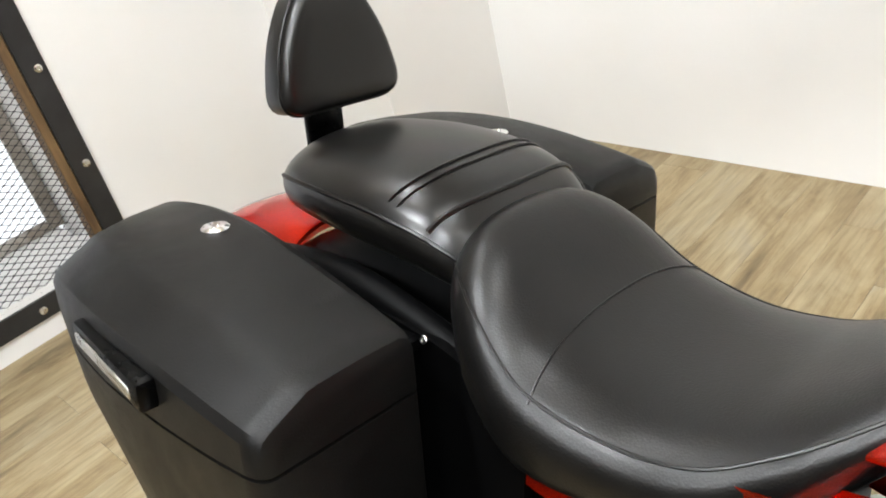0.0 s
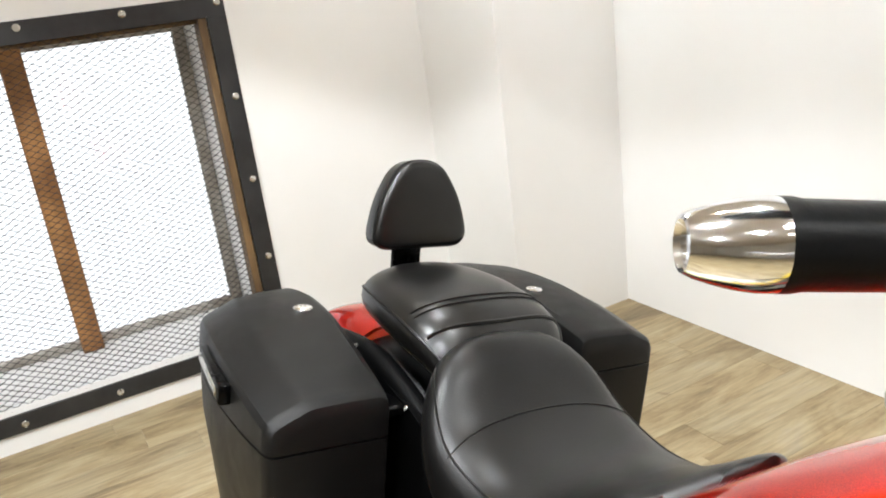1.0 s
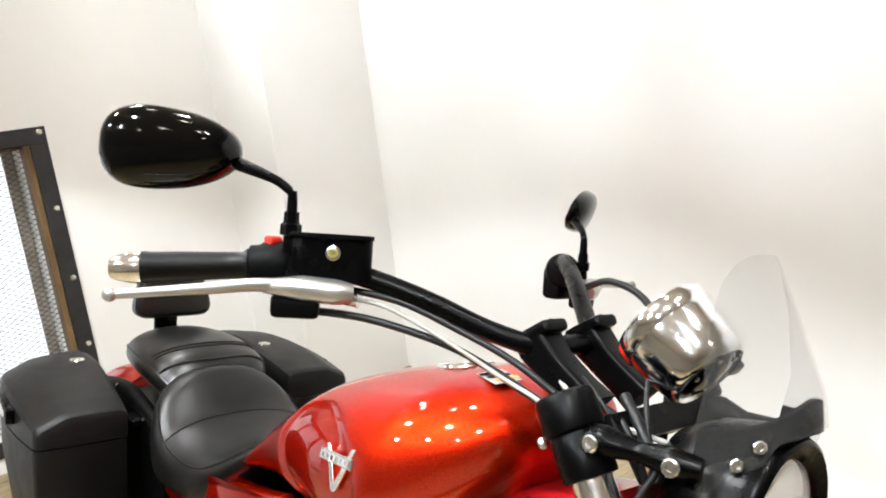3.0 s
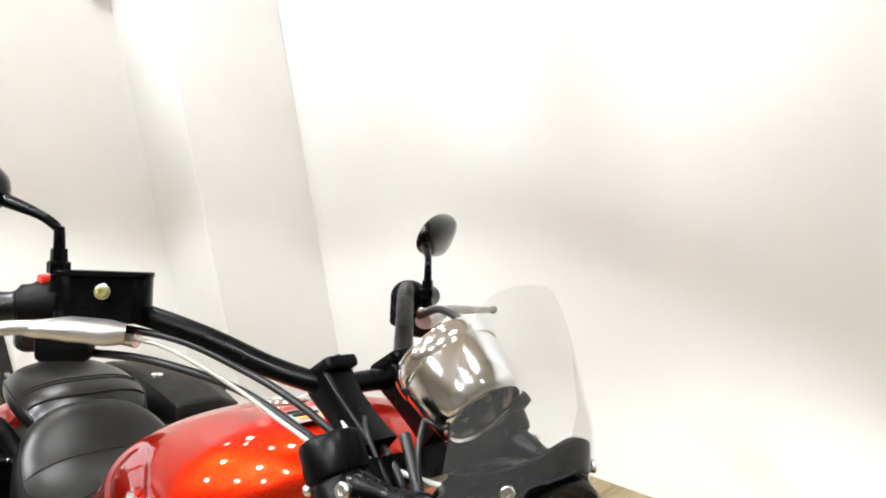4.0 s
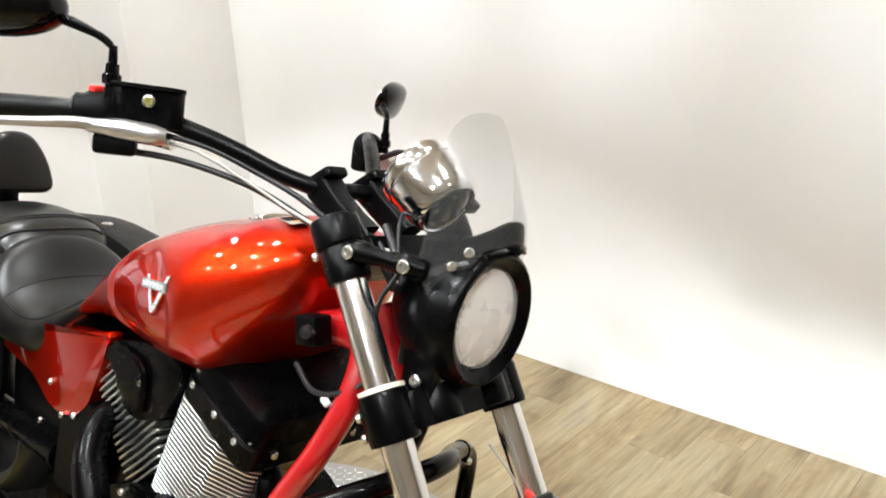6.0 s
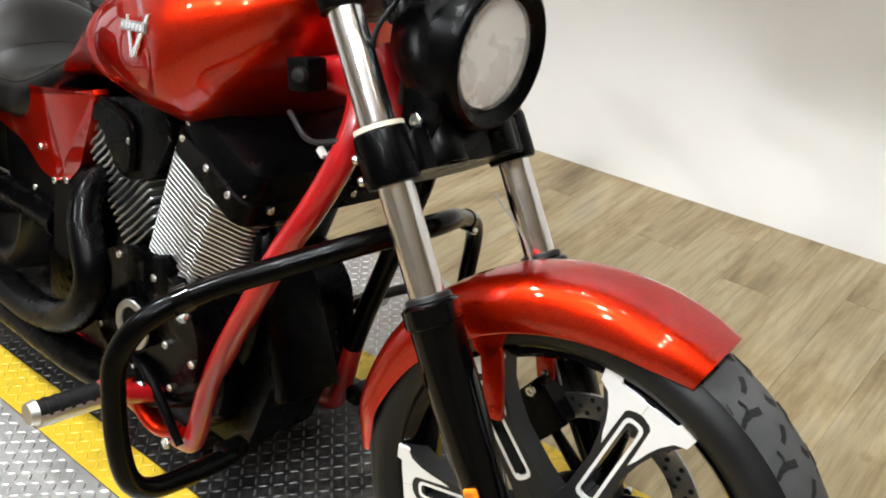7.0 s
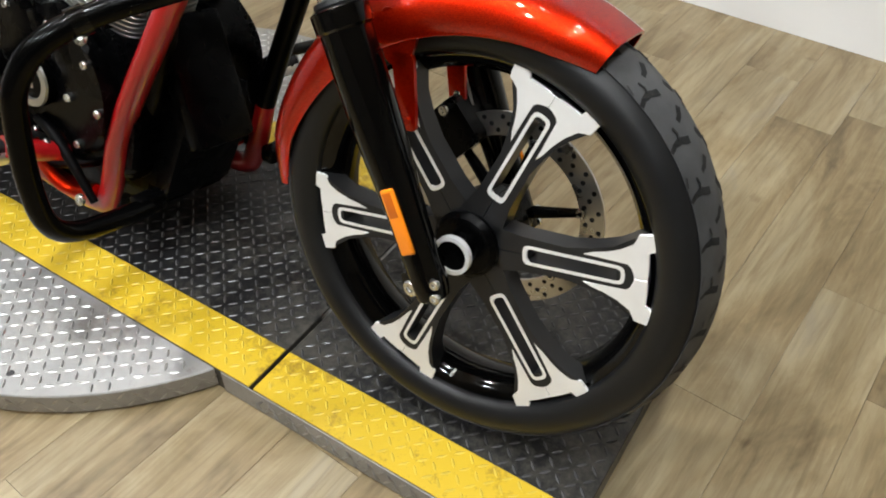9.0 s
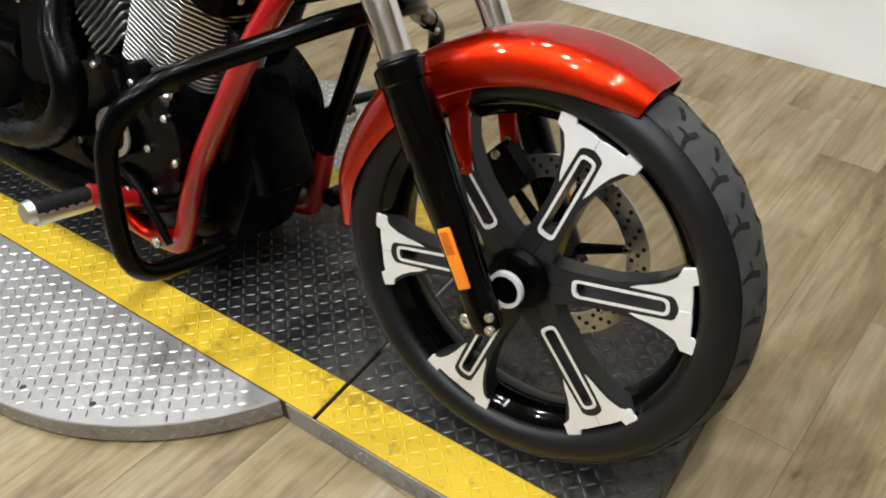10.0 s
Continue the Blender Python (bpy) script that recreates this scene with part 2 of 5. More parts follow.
LENSGLASS = lamp_lens()
REFLECTOR = plain("headlight_reflector", (0.90, 0.895, 0.88), 0.3, metal=0.55)
MIRRORGLASS = plain("mirror_glass", (0.85, 0.86, 0.87), 0.02, metal=1.0, vary=0.0, rough_vary=0.0)
PANE = glass("window_pane")
ACRYLIC = clear_sheet()
DAYLIGHT = glow("bright_daylight", (0.93, 0.96, 1.0), 1.4)
LAMPGLOW = glow("lamp_glow", (1.0, 0.95, 0.88), 60.0)
# flat dark colour for the shade in tread grooves and disc holes
GROOVESHADE = plain("groove_and_hole_shade", (0.002, 0.002, 0.002), 0.8)


# ---- mesh tools (drawing units) ----
def part(name, bm, material, parent, label="", smooth=True, at=None, angle=40):
    """One mesh object from a bmesh in drawing units, linked under parent."""
    if at is not None:
        bm.transform(at)
    bm.transform(Matrix.Scale(K, 4))
    bmesh.ops.recalc_face_normals(bm, faces=bm.faces)
    me = bpy.data.meshes.new(name)
    if smooth:
        lim = radians(angle)
        for f in bm.faces:
            f.smooth = True
        for e in bm.edges:
            if len(e.link_faces) == 2 and e.calc_face_angle(0) > lim:
                e.smooth = False
    bm.to_mesh(me)
    bm.free()
    me.materials.append(material)
    ob = new(name, me)
    ob.parent = parent
    if label:
        ob["label"] = label
    return ob


def empty(name, m, label, category, group="", kind=""):
    ob = new(name)
    ob.empty_display_size = 0.05
    ob.matrix_world = m
    return tagged(ob, label, category, group, kind)


def thing(name, label, category, group="", kind=""):
    return empty(name, Matrix(), label, category, group, kind)


def catmull(pts, sub):
    pts = [Vector(p) for p in pts]
    ext = [2 * pts[0] - pts[1], *pts, 2 * pts[-1] - pts[-2]]
    out = []
    for i in range(1, len(ext) - 2):
        a, b, c, d = ext[i - 1:i + 3]
        for s in range(sub):
            t = s / sub
            out.append(0.5 * (2 * b + (c - a) * t + (2 * a - 5 * b + 4 * c - d) * t * t + (3 * b - a - 3 * c + d) * t ** 3))
    out.append(pts[-1])
    return out


def tube(pts, r, n=10, sub=5, into=None):
    """A round tube through the points; r is a number or one per point."""
    bm = into or bmesh.new()
    line = catmull(pts, sub) if len(pts) > 2 else [Vector(p) for p in pts]
    if isinstance(r, (int, float)):
        radii = [r] * len(line)
    else:
        radii = [float(v) for v in np.interp(np.linspace(0, len(r) - 1, len(line)), range(len(r)), r)]
    side = None
    rings = []
    for i, p in enumerate(line):
        d = (line[min(i + 1, len(line) - 1)] - line[max(i - 1, 0)]).normalized()
        if side is None:
            side = d.orthogonal().normalized()
        side = (side - d * side.dot(d)).normalized()
        up = d.cross(side)
        rings.append([bm.verts.new(p + radii[i] * (math.cos(a) * side + math.sin(a) * up)) for a in np.linspace(0, 2 * math.pi, n, endpoint=False)])
    skin(bm, rings)
    return bm


def skin(bm, rings, cap=True):
    n = len(rings[0])
    for a, b in zip(rings, rings[1:]):
        for j in range(n):
            bm.faces.new((a[j], a[(j + 1) % n], b[(j + 1) % n], b[j]))
    if cap:
        bm.faces.new(rings[0][::-1])
        bm.faces.new(rings[-1])


def loft(rings, cap=True):
    bm = bmesh.new()
    skin(bm, [[bm.verts.new(p) for p in ring] for ring in rings], cap)
    return bm


def oval(x, y, hw, zt, zb, e=2.5, n=28, flat=0.0):
    """A superellipse ring across x, from zb to zt, with half width hw."""
    out = []
    zc, hh = (zt + zb) / 2, (zt - zb) / 2
    for a in np.linspace(0, 2 * math.pi, n, endpoint=False):
        c, s = math.cos(a), math.sin(a)
        out.append((x, y + hw * math.copysign(abs(c) ** (2 / e), c), zc + hh * math.copysign(abs(s) ** (2 / e), s)))
    return out


def smooth_sections(rows, steps=5):
    """Sections blended by a smooth curve along the loft."""
    pts = np.array(rows, float)
    out = []
    for i in range(len(pts) - 1):
        a, b, c, d = pts[max(i - 1, 0)], pts[i], pts[i + 1], pts[min(i + 2, len(pts) - 1)]
        for s in range(steps):
            t = s / steps
            out.append(0.5 * (2 * b + (c - a) * t + (2 * a - 5 * b + 4 * c - d) * t * t + (3 * b - a - 3 * c + d) * t ** 3))
    out.append(pts[-1])
    return [[float(v) for v in r] for r in out]


def lathe(profile, n=32, axis="z"):
    """Revolve (radius, height) round an axis through the origin."""
    bm = bmesh.new()
    rings = []
    for r, h in profile:
        ring = []
        for a in np.linspace(0, 2 * math.pi, n, endpoint=False):
            c, s = r * math.cos(a), r * math.sin(a)
            ring.append(bm.verts.new({"z": (c, s, h), "y": (c, h, s), "x": (h, c, s)}[axis]))
        rings.append(ring)
    skin(bm, rings)
    return bm


def ring_lathe(profile, n=48, axis="y"):
    """Revolve a closed profile of (radius, height)."""
    bm = bmesh.new()
    rings = []
    for a in np.linspace(0, 2 * math.pi, n, endpoint=False):
        c, s = math.cos(a), math.sin(a)
        rings.append([bm.verts.new({"y": (r * c, h, r * s), "z": (r * c, r * s, h), "x": (h, r * c, r * s)}[axis]) for r, h in profile])
    m = len(profile)
    for i in range(n):
        a, b = rings[i], rings[(i + 1) % n]
        for j in range(m):
            bm.faces.new((a[j], a[(j + 1) % m], b[(j + 1) % m], b[j]))
    return bm


def rbox(size, bevel=0.004, seg=2, at=None, into=None):
    bm = bmesh.new()
    bmesh.ops.create_cube(bm, size=1)
    bm.transform(Matrix.Diagonal((*size, 1)))
    if bevel:
        bmesh.ops.bevel(bm, geom=list(bm.edges), offset=bevel, segments=seg, affect="EDGES", profile=0.5)
    if at is not None:
        bm.transform(at)
    return join(into, bm) if into else bm


def join(into, bm):
    me = bpy.data.meshes.new("tmp")
    bm.to_mesh(me)
    bm.free()
    into.from_mesh(me)
    bpy.data.meshes.remove(me)
    return into


def prism(outline, h, bevel=0.0, at=None, seg=1):
    """Extrude a polygon in x, y from z=0 to z=h."""
    bm = bmesh.new()
    low, high = [bm.verts.new((x, y, 0)) for x, y in outline], [bm.verts.new((x, y, h)) for x, y in outline]
    bm.faces.new(low[::-1])
    bm.faces.new(high)
    n = len(outline)
    for i in range(n):
        bm.faces.new((low[i], low[(i + 1) % n], high[(i + 1) % n], high[i]))
    if bevel:
        bmesh.ops.bevel(bm, geom=[e for e in bm.edges], offset=bevel, segments=seg, affect="EDGES", profile=0.5)
    if at is not None:
        bm.transform(at)
    return bm


def rounded(outline, r, n=4):
    """Round the corners of a polygon."""
    out = []
    m = len(outline)
    for i in range(m):
        p, a, b = Vector(outline[i]), Vector(outline[i - 1]), Vector(outline[(i + 1) % m])
        da, db = (a - p), (b - p)
        k = min(r, da.length * 0.45, db.length * 0.45)
        pa, pb = p + da.normalized() * k, p + db.normalized() * k
        for s in range(n + 1):
            t = s / n
            q = (1 - t) ** 2 * pa + 2 * t * (1 - t) * p + t * t * pb
            out.append((q.x, q.y))
    return out


def facing(p, d, roll=0.0):
    """A pose at p whose z axis points along d."""
    return Matrix.Translation(p) @ Vector(d).to_track_quat("Z", "Y").to_matrix().to_4x4() @ pose(0, 0, 0, 0, 0, roll)


def bolt_head(p, d, r=0.006, h=0.005, into=None):
    bm = lathe([(r * 0.92, 0), (r, h * 0.3), (r, h * 0.75), (r * 0.8, h), (r * 0.45, h), (r * 0.4, h * 0.6)], 10)
    bm.transform(facing(p, d))
    return bm


def moved(m, bm):
    bm.transform(m)
    return bm

# ---- room ----
FLOOR_X, FLOOR_Y = (-1.79, 5.2), (-5.2, 1.466)
CZ = CEIL / K


def slab(x0, x1, y0, y1, z0, z1, bevel=0.0):
    return rbox((x1 - x0, y1 - y0, z1 - z0), bevel, 1, Matrix.Translation(((x0 + x1) / 2, (y0 + y1) / 2, (z0 + z1) / 2)))


def flat_wall(name, bm, label, paint=WALL):
    ob = part(name, bm, paint, None, label, smooth=False)
    return tagged(ob, label, "wall", kind="structure")


WIN_Y, WIN_Z = (-1.42, 0.245), (0.145, 1.195)      # clear opening
wall = slab(-1.99, -1.79, FLOOR_Y[0], WIN_Y[0], 0, CZ)
for box in ((-1.99, -1.79, WIN_Y[1], 1.666, 0, CZ), (-1.99, -1.79, WIN_Y[0], WIN_Y[1], 0, WIN_Z[0]), (-1.99, -1.79, WIN_Y[0], WIN_Y[1], WIN_Z[1], CZ)):
    join(wall, slab(*box))
flat_wall("wall_west", wall, "white painted wall with a barred window opening")
flat_wall("wall_column", slab(-1.7905, -1.312, 0.985, 1.4665, 0, CZ), "white boxed-out column in the corner of the room")
flat_wall("wall_north", slab(-1.79, 5.4, 1.466, 1.666, 0, CZ), "plain white painted wall behind the motorcycle")
# two walls out of view, added to close the room and shape reflections
flat_wall("wall_east", slab(5.2, 5.4, FLOOR_Y[0], 1.466, 0, CZ), "unseen plain wall closing the room", CLOSINGWALL)
flat_wall("wall_south", slab(-1.99, 5.4, -5.4, -5.2, 0, CZ), "unseen plain wall closing the room", CLOSINGWALL)
tagged(part("ceiling", slab(-1.99, 5.4, -5.4, 1.666, CZ, CZ + 0.1), CEILPAINT, None, "", smooth=False), "unseen warm-toned ceiling with small spot lamps", "ceiling", kind="structure")

floor = part("floor", slab(-1.99, 5.4, -5.4, 1.666, -0.1, -0.004), JOINT, None, "", smooth=False)
tagged(floor, "wood-look plank floor in worn honey and grey oak tones", "floor", kind="structure")


# ---- lamps ----
def ceiling_lamp(x, y):
    top = empty("ceiling_spot_lamp", pose(x, y, CEIL), "small grey ceiling spot lamp out of view, switched on", "lamp", "ceiling lamps")
    part("housing", lathe([(0.09, -0.0), (0.10, -0.03), (0.11, -0.09), (0.10, -0.09), (0.09, -0.04), (0.01, -0.035)], 20), CEILPAINT, top)
    part("bulb", lathe([(0.005, -0.038), (0.04, -0.042), (0.046, -0.05), (0.036, -0.06), (0.005, -0.064)], 16), LAMPGLOW, top)


for lx, ly, cone, blend, watts in LAMPS:
    ceiling_lamp(lx, ly)
    ceiling_lamp_light(lx, ly, cone, blend, watts)
# added lamps out of view: they brighten the upper north wall
for lx, ly, cone, blend, watts, ax, az in ADDED_WASHERS:
    ceiling_lamp(lx, ly)
    ceiling_lamp_light(lx, ly, cone, blend, watts, (ax, 1.61, az))

# ---- window ----
window = thing("window_1", "tall window behind a bolted steel frame with expanded-metal grille", "window", kind="structure")
fw = 0.062
fy0, fy1, fz0, fz1 = WIN_Y[0] - 0.06, 0.305, 0.062, 1.255
fr = slab(-1.789, -1.780, fy0, fy1, fz1 - fw, fz1, 0.001)
join(fr, slab(-1.789, -1.780, fy0, fy1, fz0, fz0 + fw, 0.001))
join(fr, slab(-1.789, -1.780, fy1 - fw, fy1, fz0 + fw, fz1 - fw, 0.001))
join(fr, slab(-1.789, -1.780, fy0, fy0 + fw, fz0 + fw, fz1 - fw, 0.001))
frame_steel = part("grille_frame", fr, FRAMESTEEL, window, "dark steel flat-bar frame", smooth=False)
spots = [(0.282, z) for z in (1.236, 0.945, 0.671, 0.399, 0.125)] + [(0.0 - 0.283 * i, z) for i in range(5) for z in (1.236, 0.09)]
for y, z in spots:
    part("bolt", bolt_head((-1.780, y, z), (1, 0, 0), 0.011, 0.006), BOLT, frame_steel)
# expanded metal: zigzag strands, each row joined to the next at its peaks
bm = bmesh.new()
mw, mh, gx = 0.036, 0.0098, -1.792
ny, nz = int((WIN_Y[1] - WIN_Y[0] + 0.02) / (mw / 2)), int((WIN_Z[1] - WIN_Z[0] + 0.04) / mh)
for r in range(nz):
    z0 = WIN_Z[0] - 0.02 + r * mh
    rows = []
    for i in range(ny + 1):
        y = WIN_Y[1] + 0.01 - i * mw / 2
        up = (i + r) % 2
        z, x = z0 + (mh * 0.86 if up else 0.0), gx + (0.001 if up else -0.001)
        for side in (0.0028, -0.0028):
            rows.append([bm.verts.new((x + a, y + side, z + b)) for a, b in ((0.0010, -0.0009), (0.0010, 0.0009), (-0.0010, 0.0009), (-0.0010, -0.0009))])
    skin(bm, rows)
part("grille_mesh", bm, MESHSTEEL, window, "black expanded-metal mesh", smooth=False)
part("reveal_board", slab(-1.845, -1.784, WIN_Y[1] - 0.030, WIN_Y[1] - 0.003, WIN_Z[0], WIN_Z[1], 0.003), OLDWOOD, window, "weathered brown board")
part("reveal_board", slab(-1.845, -1.797, WIN_Y[0], WIN_Y[1] - 0.024, WIN_Z[1] - 0.016, WIN_Z[1] - 0.002, 0.004), OLDWOOD, window, "weathered brown board")
part("reveal_lining", slab(-2.16, -1.99, WIN_Y[1], WIN_Y[1] + 0.05, WIN_Z[0] - 0.05, WIN_Z[1] + 0.05), WALL, window, "", smooth=False)
part("reveal_lining", slab(-2.16, -1.99, WIN_Y[0] - 0.05, WIN_Y[0], WIN_Z[0] - 0.05, WIN_Z[1] + 0.05), WALL, window, "", smooth=False)
part("reveal_lining", slab(-2.16, -1.99, WIN_Y[0], WIN_Y[1], WIN_Z[1], WIN_Z[1] + 0.05), WALL, window, "", smooth=False)
part("window_sill", slab(-2.16, -1.80, WIN_Y[0] + 0.001, WIN_Y[1] - 0.023, WIN_Z[0] - 0.04, WIN_Z[0] + 0.004, 0.004), WALL, window, "pale deep window sill", smooth=False)
sash = slab(-2.13, -2.10, WIN_Y[1] - 0.045, WIN_Y[1] - 0.004, WIN_Z[0] + 0.006, WIN_Z[1] - 0.004, 0.003)
join(sash, slab(-2.13, -2.10, WIN_Y[0], WIN_Y[1] - 0.047, WIN_Z[0] + 0.006, WIN_Z[0] + 0.035, 0.003))
join(sash, slab(-2.13, -2.10, WIN_Y[0], WIN_Y[1] - 0.047, WIN_Z[1] - 0.035, WIN_Z[1] - 0.004, 0.003))
part("window_frame", sash, PALEWOOD, window, "pale weathered wooden sash")
for y in (-0.31, -0.92):
    part("mullion", slab(-2.11, -2.04, y - 0.035, y + 0.035, WIN_Z[0] + 0.006, WIN_Z[1] - 0.002, 0.004), POSTWOOD, window, "orange pine post")
pane = part("pane", slab(-2.125, -2.121, WIN_Y[0], WIN_Y[1] - 0.02, WIN_Z[0] + 0.01, WIN_Z[1] - 0.01), PANE, window, "", smooth=False)
pane.visible_shadow = False
tagged(part("backdrop_daylight", slab(-3.02, -3.0, -3.6, 2.2, -0.6, 2.6), DAYLIGHT, None, "", smooth=False), "overexposed white daylight outside the window", "daylight", kind="structure")

# ---- conduit on the wall ----
conduit = thing("pipe_stub", "short grey metal pipe end high on the white wall", "pipe")
part("pipe", lathe([(0.014, 1.765), (0.020, 1.77), (0.021, 1.78), (0.021, 2.10), (0.016, 2.11)], 16), CASTALU, conduit, at=Matrix.Translation((-1.765, 0.925, 0)))
part("clip", rbox((0.02, 0.07, 0.02), 0.003, 1, Matrix.Translation((-1.779, 0.925, 1.95))), BOLT, conduit)

# ---- turntable with tread plate ----
PT = 0.05                                  # top of the plate
PY = (-0.190, 0.365)                       # its two long edges
BX = (-0.88, 1.107, 1.620)                 # rear end, joint, front end
TURN = Matrix.Translation((1.107, -0.19, 0)) @ pose(0, 0, 0, 0, 0, 4.6) @ Matrix.Translation((-1.107, 0.19, 0))      # the plate stands askew to the walls
turntable = thing("turntable_plate", "diamond-plate motorcycle turntable with yellow edge stripes", "turntable")


def lugs(inside, z, mat, parent, label, pitch=0.0190, long=0.0092, wide=0.0023, high=0.0014, box=(0, 1, 0, 1), at=None):
    """Raised lozenges in alternating directions, joined into one mesh."""
    bm = bmesh.new()
    x0, x1, y0, y1 = box
    for i in range(int((x1 - x0) / pitch) + 1):
        for j in range(int((y1 - y0) / pitch) + 1):
            x, y = x0 + i * pitch, y0 + j * pitch
            if not inside(x, y):
                continue
            a = radians(45 if (i + j) % 2 else -45) + random.uniform(-0.03, 0.03)
            c, s = math.cos(a), math.sin(a)
            loc = [(-long, 0, 0), (-long * 0.35, -wide, 0), (long * 0.35, -wide, 0), (long, 0, 0), (long * 0.35, wide, 0), (-long * 0.35, wide, 0), (-long * 0.45, 0, high), (long * 0.45, 0, high)]
            v = [bm.verts.new((x + p * c - q * s, y + p * s + q * c, z + h)) for p, q, h in loc]
            for f in ((0, 1, 6), (1, 2, 7, 6), (2, 3, 7), (3, 4, 7), (4, 5, 6, 7), (5, 0, 6)):
                bm.faces.new([v[k] for k in f])
    ob = part("lug_pattern", bm, mat, parent, label, smooth=False, at=at)
    ob["kind"] = "stuff"
    return ob


DX, DY, DR = 0.52, 0.072, 0.577
disc = part("disc", lathe([(0.01, 0.004), (DR - 0.002, 0.004), (DR, 0.006), (DR, PT - 0.007), (DR - 0.002, PT - 0.005), (0.01, PT - 0.005)], 120), PLATESILVER, turntable,
            "round silver diamond-plate disc", at=Matrix.Translation((DX, DY, 0)), angle=30)
BACK = TURN.inverted()
lugs(lambda x, y: math.hypot(x - DX, y - DY) < DR - 0.012 and not (PY[0] - 0.004 < (BACK @ Vector((x, y, 0))).y < PY[1] + 0.004), PT - 0.005, LUGSILVER, disc, "shiny raised lozenges", box=(DX - DR, DX + DR, DY - DR, DY + DR))
for a in (200, 222, 262, 285, 300, 60, 100, 140):
    part("screw", bolt_head((DX + (DR - 0.04) * math.cos(radians(a)), DY + (DR - 0.04) * math.sin(radians(a)), PT - 0.005), (0, 0, 1), 0.006, 0.001), FRAMESTEEL, disc)
bm = bmesh.new()                            # lozenges on the disc's rim
for i in range(150):
    a = 2 * math.pi * i / 150
    for k in (0, 1):
        t = a + k * math.pi / 150
        z, tilt = 0.014 + 0.017 * k, 0.007 if (i + k) % 2 else -0.007
        p = [Vector((DX + (DR + o) * math.cos(t + d), DY + (DR + o) * math.sin(t + d), z + h)) for d, h, o in ((-0.014, -tilt, 0), (0, -0.003, 0), (0.014, tilt, 0), (0, 0.003, 0), (0, 0, 0.0015))]
        v = [bm.verts.new(q) for q in p]
        for f in ((0, 1, 4), (1, 2, 4), (2, 3, 4), (3, 0, 4)):
            bm.faces.new([v[j] for j in f])
part("rim_pattern", bm, LUGSILVER, disc, "", smooth=False)["kind"] = "stuff"

for x0, x1 in ((BX[0], BX[1] - 0.003), (BX[1] + 0.003, BX[2])):
    sect = part("plate_section", slab(x0, x1, PY[0], PY[1], 0.001, PT - 0.0015, 0.0015), PLATEBLACK, turntable, "black-painted diamond plate", smooth=False, at=TURN)
    lugs(lambda x, y: x0 + 0.01 < x < x1 - 0.01 and PY[0] + 0.092 < y < PY[1] - 0.082, PT - 0.0015, LUGBLACK, sect, "", box=(x0, x1, PY[0], PY[1]), at=TURN)
    for y0, y1 in ((PY[0] + 0.001, PY[0] + 0.086), (PY[1] - 0.075, PY[1] - 0.001)):
        part("yellow_stripe", slab(x0 + 0.001, x1 - 0.001, y0, y1, PT - 0.003, PT, 0.0008), PLATEYELLOW, sect, "worn yellow paint", smooth=False, at=TURN)
        # the lozenges of the stripe sit on the same sheet
        ob = lugs(lambda x, y: x0 + 0.01 < x < x1 - 0.01 and y0 + 0.006 < y < y1 - 0.006, PT, LUGYELLOW, sect, "yellow raised lozenges", box=(x0, x1, PY[0], PY[1]), at=TURN)
edge = bmesh.new()
for i in range(28):
    for k in (0, 1):
        x, z = BX[1] + 0.012 + i * 0.0185 + 0.009 * k, 0.016 + 0.016 * k
        tilt = 0.008 if (i + k) % 2 else -0.008
        v = [edge.verts.new(q) for q in ((x - 0.008, PY[0], z - tilt), (x, PY[0], z - 0.003), (x + 0.008, PY[0], z + tilt), (x, PY[0], z + 0.003), (x, PY[0] - 0.0032, z))]
        for f in ((0, 1, 4), (1, 2, 4), (2, 3, 4), (3, 0, 4)):
            edge.faces.new([v[j] for j in f])
part("edge_strip", slab(BX[1] - 0.06, BX[2], PY[0] - 0.0022, PY[0] - 0.0002, 0.003, PT - 0.002), PLATESILVER, turntable, "bare metal edge", smooth=False, at=TURN)
edge.transform(Matrix.Translation((0, -0.0022, 0)))
part("edge_pattern", edge, LUGSILVER, turntable, "", smooth=False, at=TURN)["kind"] = "stuff"

# ---- motorcycle ----
LEAN, HEAD, AXLE = -12.6, 0.2, Vector((1.3695, -0.0186, 0.302))
# stands on the plate, leaning to its left; turned about the front axle
base = Matrix.Translation((0, -0.0115, PT)) @ pose(0, 0, 0, LEAN) @ Matrix.Translation((1.384, 0, 0)) @ pose(0, 0, 0, 0, 0, HEAD) @ Matrix.Translation((-1.384, 0, 0))
base.translation *= K
bike = empty("motorcycle", base, "red and black cruiser motorcycle with saddlebags, leaning on its side stand", "motorcycle")
RAKE = 30.9
S = Vector((-math.sin(radians(RAKE)), 0, math.cos(radians(RAKE))))
STEER = Matrix.Translation(AXLE) @ Matrix.Rotation(radians(3.6), 4, S)     # front parts are drawn about the axle
ROLL = Matrix.Translation((1.3635, -0.011, 0.302)) @ pose(0, 0, 0, -0.7, -0.1, 5.5)   # the wheel and its mudguard


def front(name, bm, mat, parent=None, label="", **kw):
    return part(name, bm, mat, parent or bike, label, at=STEER, **kw)


TOP = STEER @ Matrix.Translation((0.0135, -0.006, 0.0050))      # bars, lamp and shield sit a little ahead of the fork


def upper(name, bm, mat, parent=None, label="", **kw):
    return part(name, bm, mat, parent or bike, label, at=TOP, **kw)


def rolling(name, bm, mat, parent=None, label="", **kw):
    return part(name, bm, mat, parent or bike, label, at=ROLL, **kw)


